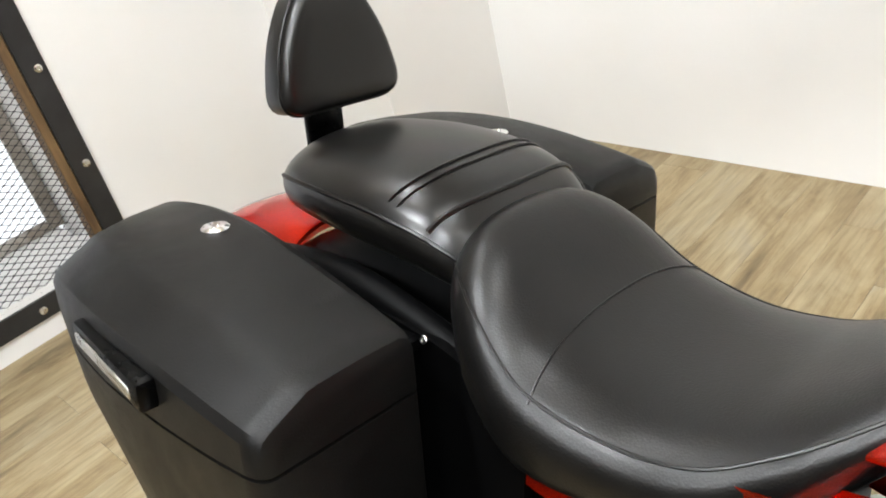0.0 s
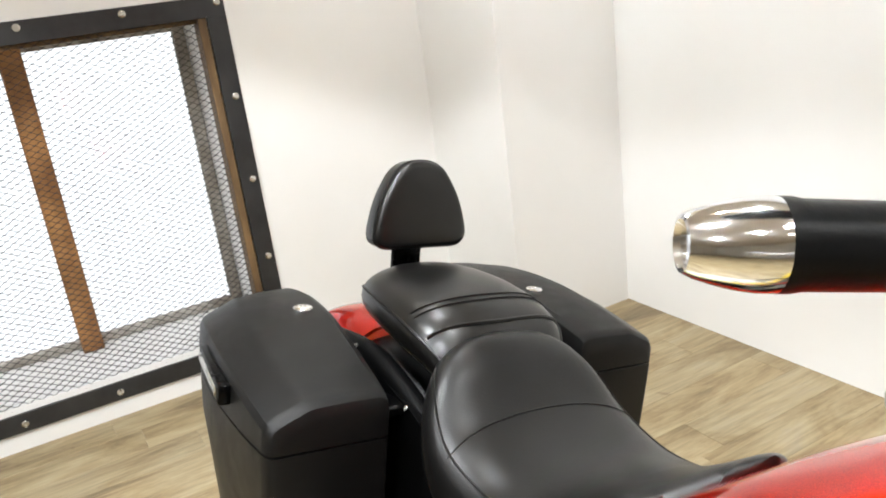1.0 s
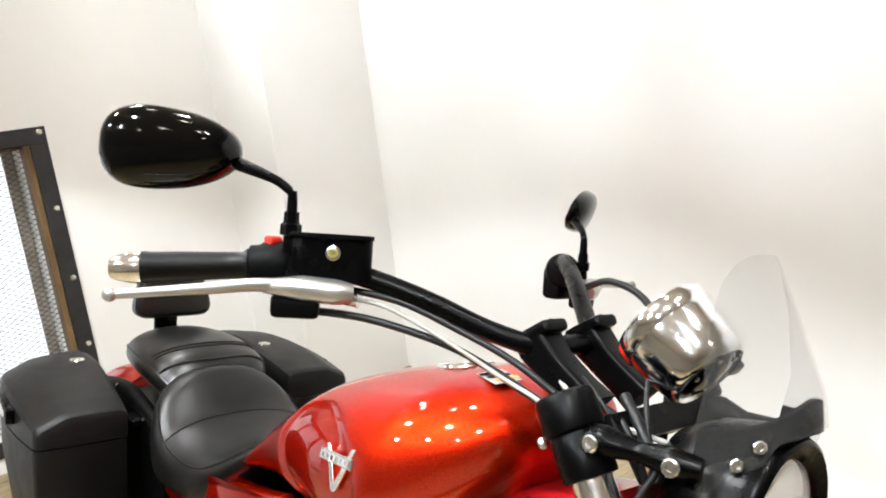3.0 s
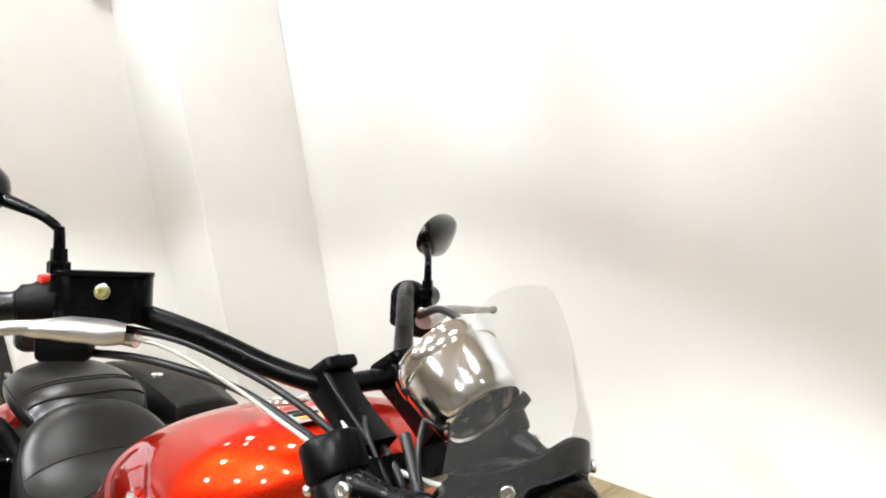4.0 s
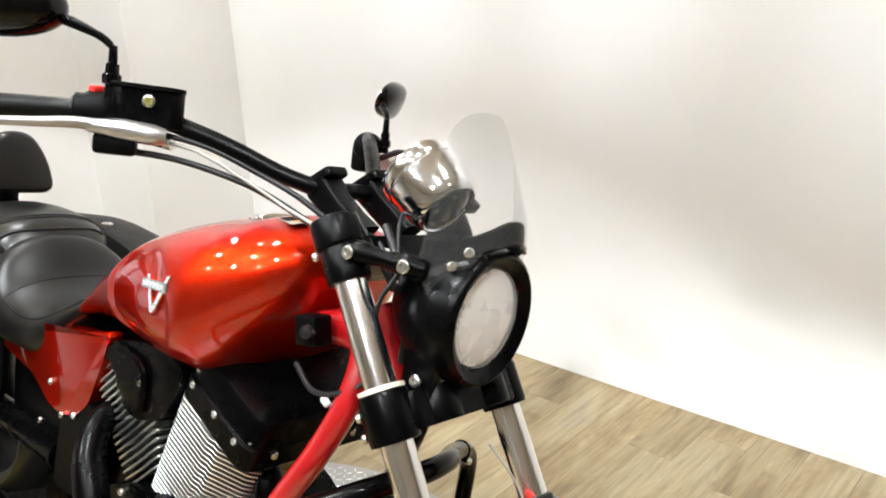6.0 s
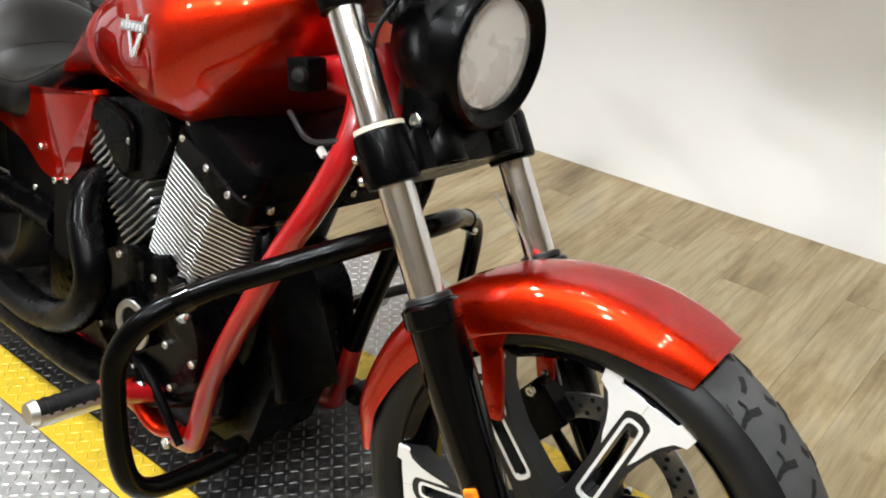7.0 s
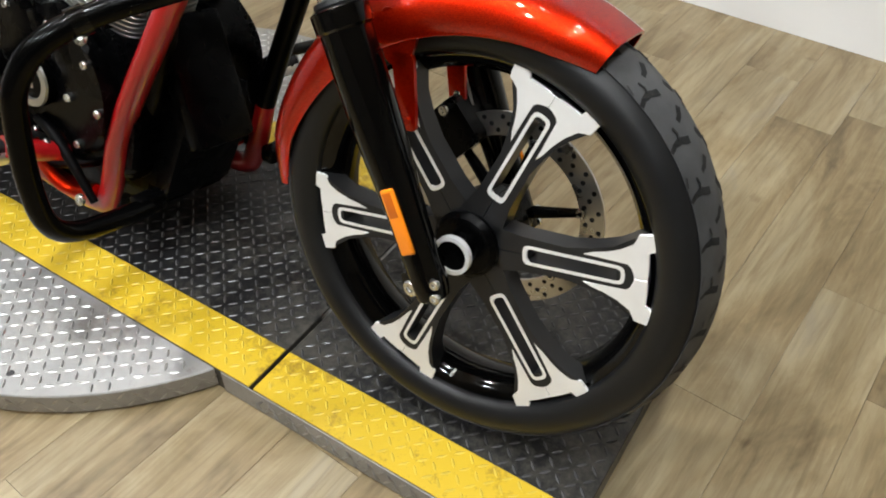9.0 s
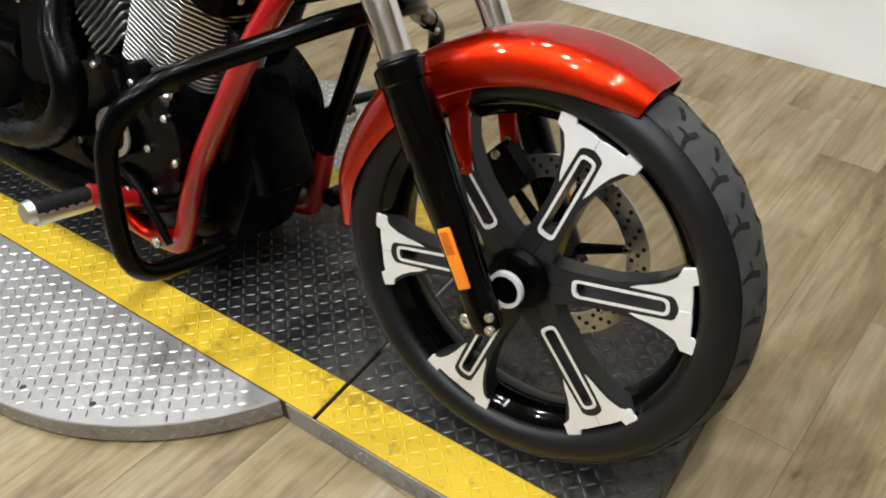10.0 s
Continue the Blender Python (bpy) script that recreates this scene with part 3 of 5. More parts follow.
def on_fork(d, v, u=0.0):
    """A point d along the fork from the axle, v to the left, u ahead of the leg."""
    u -= 0.0175
    return S * d + Vector((math.cos(radians(RAKE)) * u, v, math.sin(radians(RAKE)) * u))


# front wheel
TR = 0.297
tyre_prof = [(0.234, -0.042), (0.238, -0.049), (0.250, -0.056), (0.264, -0.0575), (0.274, -0.053), (0.283, -0.044), (0.2895, -0.032), (0.2945, -0.016), (TR, 0.0)]
tyre_prof += [(r, -h) for r, h in tyre_prof[-2::-1]] + [(0.234, 0.036), (0.234, -0.036)]
wheel = rolling("front_wheel", ring_lathe([(0.236, -0.041), (0.243, -0.044), (0.243, -0.040), (0.232, -0.034), (0.222, -0.018), (0.220, 0.02), (0.232, 0.034), (0.243, 0.040), (0.243, 0.044), (0.236, 0.041), (0.226, 0.036), (0.212, 0.018), (0.212, -0.018), (0.226, -0.036)], 72), GLOSSBLACK, None, "gloss black alloy wheel with machined spokes")
tyre = rolling("tyre", ring_lathe(tyre_prof, 96), RUBBER, wheel, "worn black rubber tyre")
tread_prof = [(0.284, -0.0455), (0.2905, -0.032), (0.2955, -0.016), (0.298, 0.0), (0.2955, 0.016), (0.2905, 0.032), (0.284, 0.0455), (0.280, 0.04), (0.286, 0), (0.280, -0.04)]
rolling("tread", ring_lathe(tread_prof, 96), TREAD, tyre, "grey scuffed tread")


def tread_radius(v):
    return float(np.interp(abs(v), [0, 0.016, 0.032, 0.0455], [0.298, 0.2955, 0.2905, 0.284])) + 0.0004


def tread_strip(line, width, into):
    """A narrow dark strip painting a groove's shade along (angle, v) points on the tread."""
    prev = None
    for k, (a, v) in enumerate(line):
        b, c = line[max(k - 1, 0)], line[min(k + 1, len(line) - 1)]
        da, dv = (c[0] - b[0]) * 0.295, c[1] - b[1]
        n = math.hypot(da, dv)
        r = tread_radius(v)
        pts = []
        for o in (-width, width):
            aa, vv = a - o * dv / n / 0.295, v + o * da / n
            pts.append(into.verts.new((r * math.cos(aa), vv, r * math.sin(aa))))
        if prev:
            into.faces.new((prev[0], prev[1], pts[1], pts[0]))
        prev = pts


# flat strips on the tread: groove shade put in as colour
bm = bmesh.new()
for i in range(32):
    a = 2 * math.pi * i / 32
    for side, off in ((-1, 0), (1, math.pi / 32)):
        b = a + off
        tread_strip([(b - 0.020, side * 0.0450), (b - 0.004, side * 0.0385), (b + 0.004, side * 0.0300), (b - 0.006, side * 0.0225), (b - 0.012, side * 0.016)], 0.0042, bm)
        tread_strip([(b + 0.004, side * 0.0300), (b + 0.030, side * 0.0275), (b + 0.058, side * 0.0300)], 0.0034, bm)
        tread_strip([(b + 0.060, side * 0.0180), (b + 0.074, side * 0.0110), (b + 0.105, side * 0.0035)], 0.0042, bm)
        if i % 2:
            tread_strip([(b + 0.035, side * 0.0440), (b + 0.075, side * 0.0415)], 0.0022, bm)
rolling("groove_shade", bm, GROOVESHADE, tyre, smooth=False)["kind"] = "stuff"

hub = rolling("hub", lathe([(0.018, -0.062), (0.038, -0.060), (0.044, -0.052), (0.040, -0.03), (0.052, -0.022), (0.052, 0.022), (0.042, 0.03), (0.042, 0.055), (0.02, 0.06)], 36, "y"), SATIN, wheel)
rolling("hub_ring", ring_lathe([(0.0198, -0.088), (0.0252, -0.088), (0.0252, -0.080), (0.0198, -0.080)], 32), ALU, hub, "bright machined ring")
SPOKE0 = 12.0
SPOKEGREY = plain("charcoal_spoke_paint", (0.012, 0.0122, 0.013), 0.34, spec=0.35, vary=0.3)


def polar(r, a):
    return (r * math.cos(a), r * math.sin(a))


def spoke_frame(k):
    """Local x runs along the spoke, y across it, z out to the bike's right."""
    a = radians(SPOKE0 + 60 * k)
    ex, ez = Vector((math.cos(a), 0, math.sin(a))), Vector((0, -1, 0))
    ey = ez.cross(ex)
    return Matrix(((ex.x, ey.x, ez.x, 0), (ex.y, ey.y, ez.y, 0), (ex.z, ey.z, ez.z, 0), (0, 0, 0, 1)))


for k in range(6):
    fr = spoke_frame(k)
    side = [(0.035, -0.03), (0.075, -0.023), (0.13, -0.021), (0.160, -0.026), (0.186, -0.034), (0.205, -0.046), (0.2215, -0.056)]
    out = side + [(0.228, 0)] + [(a, -b) for a, b in side[::-1]]
    out += [(0.035, 0.0006), (0.079, 0.0006), (0.079, 0.0083), (0.191, 0.0073), (0.191, -0.0073), (0.079, -0.0083), (0.079, -0.0006), (0.035, -0.0006)]
    body = prism(out, 0.03)
    spoke = part("spoke", body, SPOKEGREY, wheel, "", at=ROLL @ fr @ Matrix.Translation((0, 0, 0.016)))
    z = 0.0465
    fr = fr @ Matrix.Diagonal((1.022, 1.03, 1, 1))
    # machined outline of the slot
    bm = bmesh.new()
    inner = rounded([(0.078, -0.0085), (0.192, -0.0075), (0.192, 0.0075), (0.078, 0.0085)], 0.006, 3)
    outer = rounded([(0.073, -0.0125), (0.1965, -0.0115), (0.1965, 0.0115), (0.073, 0.0125)], 0.009, 3)
    n = len(inner)
    vi, vo = [bm.verts.new((*p, z)) for p in inner], [bm.verts.new((*p, z)) for p in outer]
    wi, wo = [bm.verts.new((*p, z - 0.004)) for p in inner], [bm.verts.new((*p, z - 0.004)) for p in outer]
    for i in range(n):
        j = (i + 1) % n
        bm.faces.new((vi[i], vi[j], vo[j], vo[i]))
        bm.faces.new((vo[i], vo[j], wo[j], wo[i]))
        bm.faces.new((vi[j], vi[i], wi[i], wi[j]))
    part("slot_edge", bm, ALU, spoke, "bright machined slot outline", smooth=False, at=ROLL @ fr)
    # machined pad at the rim, with two tapering wings
    for sgn in (-1, 1):
        wing = [(0.146, sgn * 0.0168), (0.172, sgn * 0.0165), (0.1990, sgn * 0.0162), (0.2035, sgn * 0.0125), (0.2065, sgn * 0.006), (0.2065, 0), (0.2225, 0)]
        wing += [polar(0.2230, sgn * radians(b)) for b in (4.5, 8.6)] + [polar(0.2345, sgn * radians(9)), polar(0.2345, sgn * radians(13.8)), polar(0.2160, sgn * radians(14.2))]
        wing += [(0.2045, sgn * 0.0400), (0.1900, sgn * 0.0310), (0.1740, sgn * 0.0255), (0.158, sgn * 0.0215)]
        part("rim_pad", prism(wing[::sgn], 0.004, 0.0007, at=Matrix.Translation((0, 0, z - 0.004))), ALU, spoke, "bright machined pad", smooth=False, at=ROLL @ fr)
rolling("wheel_weight", rbox((0.018, 0.004, 0.012), 0.002, 2, spoke_frame(4) @ Matrix.Translation((0.213, 0.075, 0.030))), WHITEPRINT, wheel, "stick-on balance weight")
rolling("valve", tube([(0.19 * math.cos(radians(-43)), -0.012, 0.19 * math.sin(radians(-43))), (0.212 * math.cos(radians(-43)), -0.012, 0.212 * math.sin(radians(-43)))], 0.004, 8), BOLT, wheel)

# brake disc and caliper on the left
disc_b = rolling("brake_disc", ring_lathe([(0.104, 0.0625), (0.136, 0.0625), (0.136, 0.067), (0.104, 0.067)], 60), STEEL, None, "drilled steel brake disc")
# dark dots on the disc paint the shade of its holes
bm = bmesh.new()
for i in range(30):
    for rr, da in ((0.111, 0), (0.120, 4), (0.129, 8)):
        a = radians(i * 12 + da)
        join(bm, prism([polar(0.0034, t) for t in np.linspace(0, 2 * math.pi, 8, endpoint=False)], 0.0006, at=Matrix.Translation((rr * math.cos(a), 0.0625, rr * math.sin(a))) @ pose(0, 0, 0, 90)))
hole_ob = rolling("hole_shade", bm, GROOVESHADE, disc_b, smooth=False)
hole_ob["kind"] = "stuff"
for i in range(6):
    a = radians(20 + 60 * i)
    d = Vector((math.cos(a), 0, math.sin(a)))
    rolling("carrier_arm", tube([d * 0.04 + Vector((0, 0.06, 0)), d * 0.108 + Vector((0, 0.0635, 0))], [0.009, 0.006], 8), SATIN, disc_b)
    rolling("disc_bolt", bolt_head(d * 0.106 + Vector((0, 0.0625, 0)), (0, -1, 0), 0.007, 0.005), BOLT, disc_b)
cal = rolling("brake_caliper", prism(rounded([(-0.035, -0.06), (0.03, -0.055), (0.038, 0.05), (-0.03, 0.06)], 0.012), 0.06, 0.006, at=Matrix.Translation((-0.105, 0.095, 0.075)) @ pose(0, 0, 0, 90, 0, 0) @ pose(0, 0, 0, 0, 0, -35)), SATIN, None, "black brake caliper")
rolling("brake_caliper_bolt", bolt_head((-0.10, 0.034, 0.12), (0, -1, 0), 0.008, 0.006), BOLT, cal)

# fork
LEG = 0.114
for v in (-LEG, LEG):
    prof = [(0.014, -0.040), (0.020, -0.036), (0.0225, -0.02), (0.0225, 0.01), (0.0225, 0.04), (0.0245, 0.09), (0.028, 0.14), (0.030, 0.2), (0.030, 0.283), (0.0335, 0.286), (0.0335, 0.306), (0.028, 0.310), (0.022, 0.310)]
    slider = front("fork_slider", moved(facing(on_fork(0, v), S), lathe(prof, 28)), GLOSSBLACK, None, "gloss black fork lower leg")
    front("fork_tube", tube([on_fork(0.31, v), on_fork(0.66, v)], 0.0205, 24), FORKCHROME, None, "chrome fork tube")
    front("dust_seal", moved(facing(on_fork(0.310, v), S), lathe([(0.0215, 0), (0.027, 0.001), (0.026, 0.006), (0.0215, 0.008)], 24)), RUBBER, slider)
    front("retainer_ring", moved(facing(on_fork(0.503, v), S), lathe([(0.0215, 0), (0.029, 0.0005), (0.029, 0.006), (0.0215, 0.007)], 24)), CREAM, None, "cream plastic ring")
    front("lower_clamp_eye", moved(facing(on_fork(0.442, v), S), lathe([(0.022, 0), (0.0300, 0.001), (0.0312, 0.006), (0.0312, 0.055), (0.0300, 0.060), (0.022, 0.061)], 28)), SATIN, None, "black lower fork clamp")
    front("upper_clamp_eye", moved(facing(on_fork(0.640, v), S), lathe([(0.021, 0), (0.0265, 0.001), (0.0275, 0.004), (0.0275, 0.040), (0.0262, 0.042), (0.0262, 0.0445), (0.0300, 0.047), (0.0308, 0.051), (0.0305, 0.076), (0.0285, 0.082), (0.0245, 0.084), (0.0235, 0.081), (0.010, 0.080)], 28)), SATIN, None, "black fork cap")
    for dd, uu in ((0.685, 0.034), (0.457, -0.036), (0.482, -0.036)):
        front("clamp_bolt", bolt_head(on_fork(dd, v + math.copysign(0.012, v), -abs(uu) * 0.9), on_fork(0, math.copysign(0.6, v), -1), 0.006, 0.006), BOLT, None)
    front("axle_clamp", rbox((0.048, 0.026, 0.034), 0.008, 2, Matrix.Translation(on_fork(-0.014, v, -0.010)) @ pose(0, 0, 0, 0, -RAKE, 0)), GLOSSBLACK, slider)
    for dd, uu, rr in ((-0.017, -0.016, 0.0105), (-0.033, 0.014, 0.007), (-0.016, 0.020, 0.0065)):
        front("pinch_bolt", bolt_head(on_fork(dd, v + math.copysign(0.013, v), uu), (0, math.copysign(1, v), 0), rr, 0.007), BOLT, slider)
rolling("axle_spacer", tube([(0, -0.058, 0), (0, -0.085, 0)], 0.021, 24), SATIN, hub)
rolling("axle", tube([(0, -0.0605, 0), (0, 0.095, 0)], 0.011, 16), SATIN)
for v in (-LEG - 0.027, LEG + 0.027):
    refl_m = Matrix.Translation(on_fork(0.067, v, 0.006)) @ pose(0, 0, 0, 0, -RAKE - 1, 0)
    refl = front("reflector", rbox((0.019, 0.006, 0.080), 0.0028, 3, refl_m), ORANGE, None, "amber side reflector")
    front("reflector_band", rbox((0.0165, 0.0064, 0.034), 0.0025, 2, refl_m @ Matrix.Translation((0, 0, 0.021))), DEEPAMBER, refl, "darker upper half")
# triple clamps between the legs
lower = front("lower_triple_clamp", moved(Matrix.Translation(on_fork(0.449, 0, 0)) @ pose(0, 0, 0, 0, -RAKE, 0), 
    prism(rounded([(-0.075, -0.07), (-0.03, -LEG), (0.03, -LEG), (0.038, -0.05), (0.038, 0.05), (0.03, LEG), (-0.03, LEG), (-0.075, 0.07)], 0.02), 0.046, 0.004)), SATIN, None, "black lower triple clamp")
for v in (-0.05, 0.05):
    front("clamp_boss", moved(Matrix.Translation(on_fork(0.451, v, 0.02)) @ pose(0, 0, 0, 0, -RAKE, 0), lathe([(0.03, 0), (0.031, 0.003), (0.031, 0.04), (0.028, 0.044), (0.01, 0.045)], 24)), SATIN, lower)
front("upper_triple_clamp", moved(Matrix.Translation(on_fork(0.662, 0, 0)) @ pose(0, 0, 0, 0, -RAKE, 0), 
    prism(rounded([(-0.085, -0.05), (-0.03, -LEG), (0.025, -LEG), (0.02, -0.05), (0.02, 0.05), (0.025, LEG), (-0.03, LEG), (-0.085, 0.05)], 0.02), 0.03, 0.004)), SATIN, None, "black upper triple clamp")

# front mudguard
fen = bmesh.new()
rings = []
FA0, FA1 = 66.8, 187.0
for i in range(49):
    t = i / 48
    a = radians(FA0 + (FA1 - FA0) * t)
    half = 0.066 * min(1, 0.84 + 2.0 * t) * min(1, 0.6 + 3.0 * (1 - t))
    deep = 0.016 + 0.044 * math.sin(math.pi * min(1, max(0, (t * 0.94 + 0.07)))) ** 0.7
    crown = 0.3125 + 0.005 * math.sin(math.pi * t)
    ring = []
    for s in np.linspace(-1, 1, 17):
        w = math.copysign(abs(s) ** 0.8, s)
        bulge = 1 - abs(s) ** 2.6
        ring.append((crown - deep * (1 - bulge), half * math.sin(w * math.pi / 2)))
    inner = [(r - 0.004, v * 0.955) for r, v in ring[::-1]]
    rings.append([fen.verts.new((r * math.cos(a), v, r * math.sin(a))) for r, v in ring + inner])
skin(fen, rings)
fender = rolling("front_mudguard", fen, RED, None, "candy red front mudguard", angle=60)
for v in (-1, 1):
    rolling("mudguard_stay", prism(rounded([(-0.138, 0.195), (-0.106, 0.195), (-0.092, 0.262), (-0.150, 0.258)], 0.012), 0.006, 0.001, at=Matrix.Translation((0.0, v * 0.059 + 0.003, 0)) @ pose(0, 0, 0, 90)), RED, fender)
    rolling("mudguard_stay", prism(rounded([(-0.106, 0.122), (-0.084, 0.124), (-0.100, 0.215), (-0.130, 0.21)], 0.006), 0.006, 0.001, at=Matrix.Translation((0.0, v * 0.059 + 0.003, 0)) @ pose(0, 0, 0, 90)), RED, fender)
    rolling("stay_bolt", bolt_head((-0.097, v * 0.0625, 0.136), (0, v, 0), 0.0055, 0.004), RED if v < 0 else BOLT, fender)
    rolling("stay_bolt", bolt_head((-0.097, v * 0.0570, 0.136), (0, -v, 0), 0.0055, 0.004), BOLT, fender)

# headlight
HL = Vector((-0.233, 0.0, 0.511))
hl_m = Matrix.Translation(HL) @ pose(0, 0, 0, 0, 90 + 3, 0)       # z of the lamp points ahead
bucket = part("headlight", lathe([(0.004, -0.12), (0.03, -0.115), (0.062, -0.095), (0.082, -0.06), (0.090, -0.02), (0.0895, -0.012), (0.0890, 0.000), (0.0875, 0.010), (0.0850, 0.016), (0.0800, 0.019), (0.0715, 0.015), (0.0645, 0.009), (0.0622, 0.004), (0.061, -0.002), (0.03, -0.04), (0.004, -0.045)], 64), SATIN, bike, "black round headlight bucket", at=TOP @ hl_m)
part("reflector_bowl", lathe([(0.0618, 0.003), (0.058, -0.010), (0.047, -0.026), (0.030, -0.037), (0.004, -0.042)], 48), REFLECTOR, bucket, "bright headlight reflector", at=TOP @ hl_m)
part("lens", lathe([(0.0626, 0.005), (0.0626, 0.009), (0.052, 0.0150), (0.034, 0.0190), (0.003, 0.0205), (0.003, 0.0190), (0.034, 0.0175), (0.051, 0.0135), (0.059, 0.008)], 48), LENSGLASS, bucket, "clear glass lens", at=TOP @ hl_m)
part("bulb_cap", lathe([(0.004, -0.036), (0.010, -0.034), (0.012, -0.012), (0.009, -0.006), (0.002, -0.005)], 20), STEEL, bucket, at=TOP @ hl_m)
for k in range(10):
    a = radians(36 * k)
    part("reflector_rib", tube([(0.018 * math.cos(a), 0.018 * math.sin(a), -0.0385), (0.045 * math.cos(a), 0.045 * math.sin(a), -0.0285), (0.055 * math.cos(a), 0.055 * math.sin(a), -0.0125)], 0.0012, 6, 4), REFLECTOR, bucket, at=TOP @ hl_m)
part("bulb_band", rbox((0.007, 0.046, 0.005), 0.002, 1, Matrix.Translation((0.004, 0, -0.006))), MATT, bucket, at=TOP @ hl_m)
for v in (-1, 1):
    upper("headlight_bracket", prism(rounded([(-0.29, 0.405), (-0.245, 0.40), (-0.24, 0.46), (-0.29, 0.465)], 0.008), 0.012, 0.002, at=Matrix.Translation((0, v * 0.065 + 0.006, 0)) @ pose(0, 0, 0, 90)), SATIN, bucket)
    upper("bracket_bolt", bolt_head((-0.265, v * 0.072, 0.432), (0, v, 0), 0.009, 0.007), BOLT, bucket)
    # arms from the fork to the windshield
    arm = upper("shield_arm", tube([(-0.362, v * 0.112, 0.576), (-0.346, v * 0.110, 0.575), (-0.315, v * 0.103, 0.573), (-0.282, v * 0.095, 0.571), (-0.258, v * 0.088, 0.570)], [0.013, 0.0155, 0.0095, 0.0145, 0.010], 14), SATIN, None, "black windshield arm")
    upper("arm_bolt", bolt_head((-0.348, v * 0.126, 0.575), (0.2, v, 0.1), 0.0085, 0.007), BOLT, arm)
    upper("arm_bolt", bolt_head((-0.276, v * 0.108, 0.571), (0.3, v, 0.1), 0.0085, 0.007), BOLT, arm)


# windshield: a curved sheet over the headlight
def shield_point(y, z, off=0.0):
    """Place on the leaning, wrapped sheet; off lifts it ahead."""
    lean = 0.5 * max(z - 0.633, 0.0) + 0.15 * min(z - 0.633, 0.0)
    curl = float(np.interp(z, [0.52, 0.58, 0.64, 0.70], [9.5, 10.5, 8.0, 6.0]))
    return (-0.200 + off - lean - curl * y * y, y, z)


def shield_sheet(lo, hi, half, thick, base=0.0, steps=40, ups=14):
    """lo and hi give the limits in height at each y."""
    bm = bmesh.new()
    grid = []
    for i in range(steps + 1):
        y = half * math.sin(math.pi / 2 * (2 * i / steps - 1))
        l, h = lo(y), hi(y)
        grid.append([[bm.verts.new(shield_point(y, l + (h - l) * j / ups, o)) for j in range(ups + 1)] for o in (base, base + thick)])
    for i in range(steps):
        for o in (0, 1):
            for j in range(ups):
                bm.faces.new((grid[i][o][j], grid[i + 1][o][j], grid[i + 1][o][j + 1], grid[i][o][j + 1]))
        for j in (0, ups):
            bm.faces.new((grid[i][0][j], grid[i + 1][0][j], grid[i + 1][1][j], grid[i][1][j]))
    for i in (0, steps):
        for j in range(ups):
            bm.faces.new((grid[i][0][j], grid[i][0][j + 1], grid[i][1][j + 1], grid[i][1][j]))
    return bm


def shield_low(y):
    return float(np.interp(abs(y), [0, 0.045, 0.062, 0.073, 0.082, 0.088], [0.612, 0.600, 0.565, 0.520, 0.522, 0.560]))


def shield_high(y):
    return 0.60 + 0.158 * (1 - min(1, abs(y) / 0.0885) ** 2.6) ** (1 / 2.4)


def visor_low(y):
    return 0.513 + math.sqrt(max(0.0, 0.0925 ** 2 - y * y)) + 0.012 * max(0, abs(y) - 0.06) / 0.02


shield = upper("windshield", shield_sheet(shield_low, shield_high, 0.088, 0.003), ACRYLIC, None, "small clear acrylic windshield")
upper("visor", shield_sheet(visor_low, lambda y: 0.601 + 0.034 * math.exp(-(y / 0.052) ** 2), 0.083, 0.005, -0.0065), SATIN, None, "black visor band over the headlight")
for y, z in ((-0.058, 0.595), (-0.069, 0.577), (0.058, 0.595), (0.069, 0.577)):
    upper("shield_bolt", bolt_head(shield_point(y, z, 0.003), (0.75, math.copysign(0.65, y), 0.1), 0.0065, 0.005), BOLT, shield)

# gauge
g_m = Matrix.Translation((-0.336, 0.0, 0.657)) @ facing((0, 0, 0), (-0.80, 0, 0.60)) @ Matrix.Scale(0.92, 4)
gauge = part("gauge", lathe([(0.004, -0.034), (0.036, -0.034), (0.0395, -0.036), (0.0405, -0.041), (0.0425, -0.0435), (0.0455, -0.042), (0.0490, -0.036), (0.0520, -0.024), (0.0545, -0.006), (0.0562, 0.012), (0.0562, 0.0165), (0.0545, 0.0175), (0.0545, 0.0190), (0.0575, 0.0200), (0.0592, 0.024), (0.0592, 0.036), (0.0570, 0.041), (0.0525, 0.041), (0.049, 0.034), (0.005, 0.033)], 56), CHROME, bike, "chrome round speedometer", at=TOP @ g_m)
part("dial", lathe([(0.049, 0.0335), (0.049, 0.035), (0.003, 0.035)], 40), MATT, gauge, "black dial", at=TOP @ g_m)
part("back_cap", lathe([(0.0385, -0.0355), (0.037, -0.040), (0.030, -0.0435), (0.016, -0.046), (0.003, -0.0465)], 32), GLOSSBLACK, gauge, "glossy black back cap", at=TOP @ g_m)
for a in range(0, 360, 60):
    part("cap_screw", bolt_head((0.030 * math.cos(radians(a)), 0.030 * math.sin(radians(a)), -0.0430), (0, 0, -1), 0.0032, 0.002), BOLT, gauge, at=TOP @ g_m)
part("gauge_bracket", rbox((0.040, 0.018, 0.016), 0.004, 2, Matrix.Translation((-0.050, 0, -0.035))), SATIN, gauge, at=TOP @ g_m)

# handlebar
RGRIP = [(-0.482, -0.050, 0.633), (-0.525, -0.092, 0.648), (-0.575, -0.137, 0.674), (-0.632, -0.188, 0.696), (-0.682, -0.235, 0.703), (-0.716, -0.280, 0.700)]
bar_pts = [(-0.480, 0.0, 0.632)] + RGRIP


def mirrored(pts, v):
    return [(p[0], -v * p[1], p[2]) for p in pts]


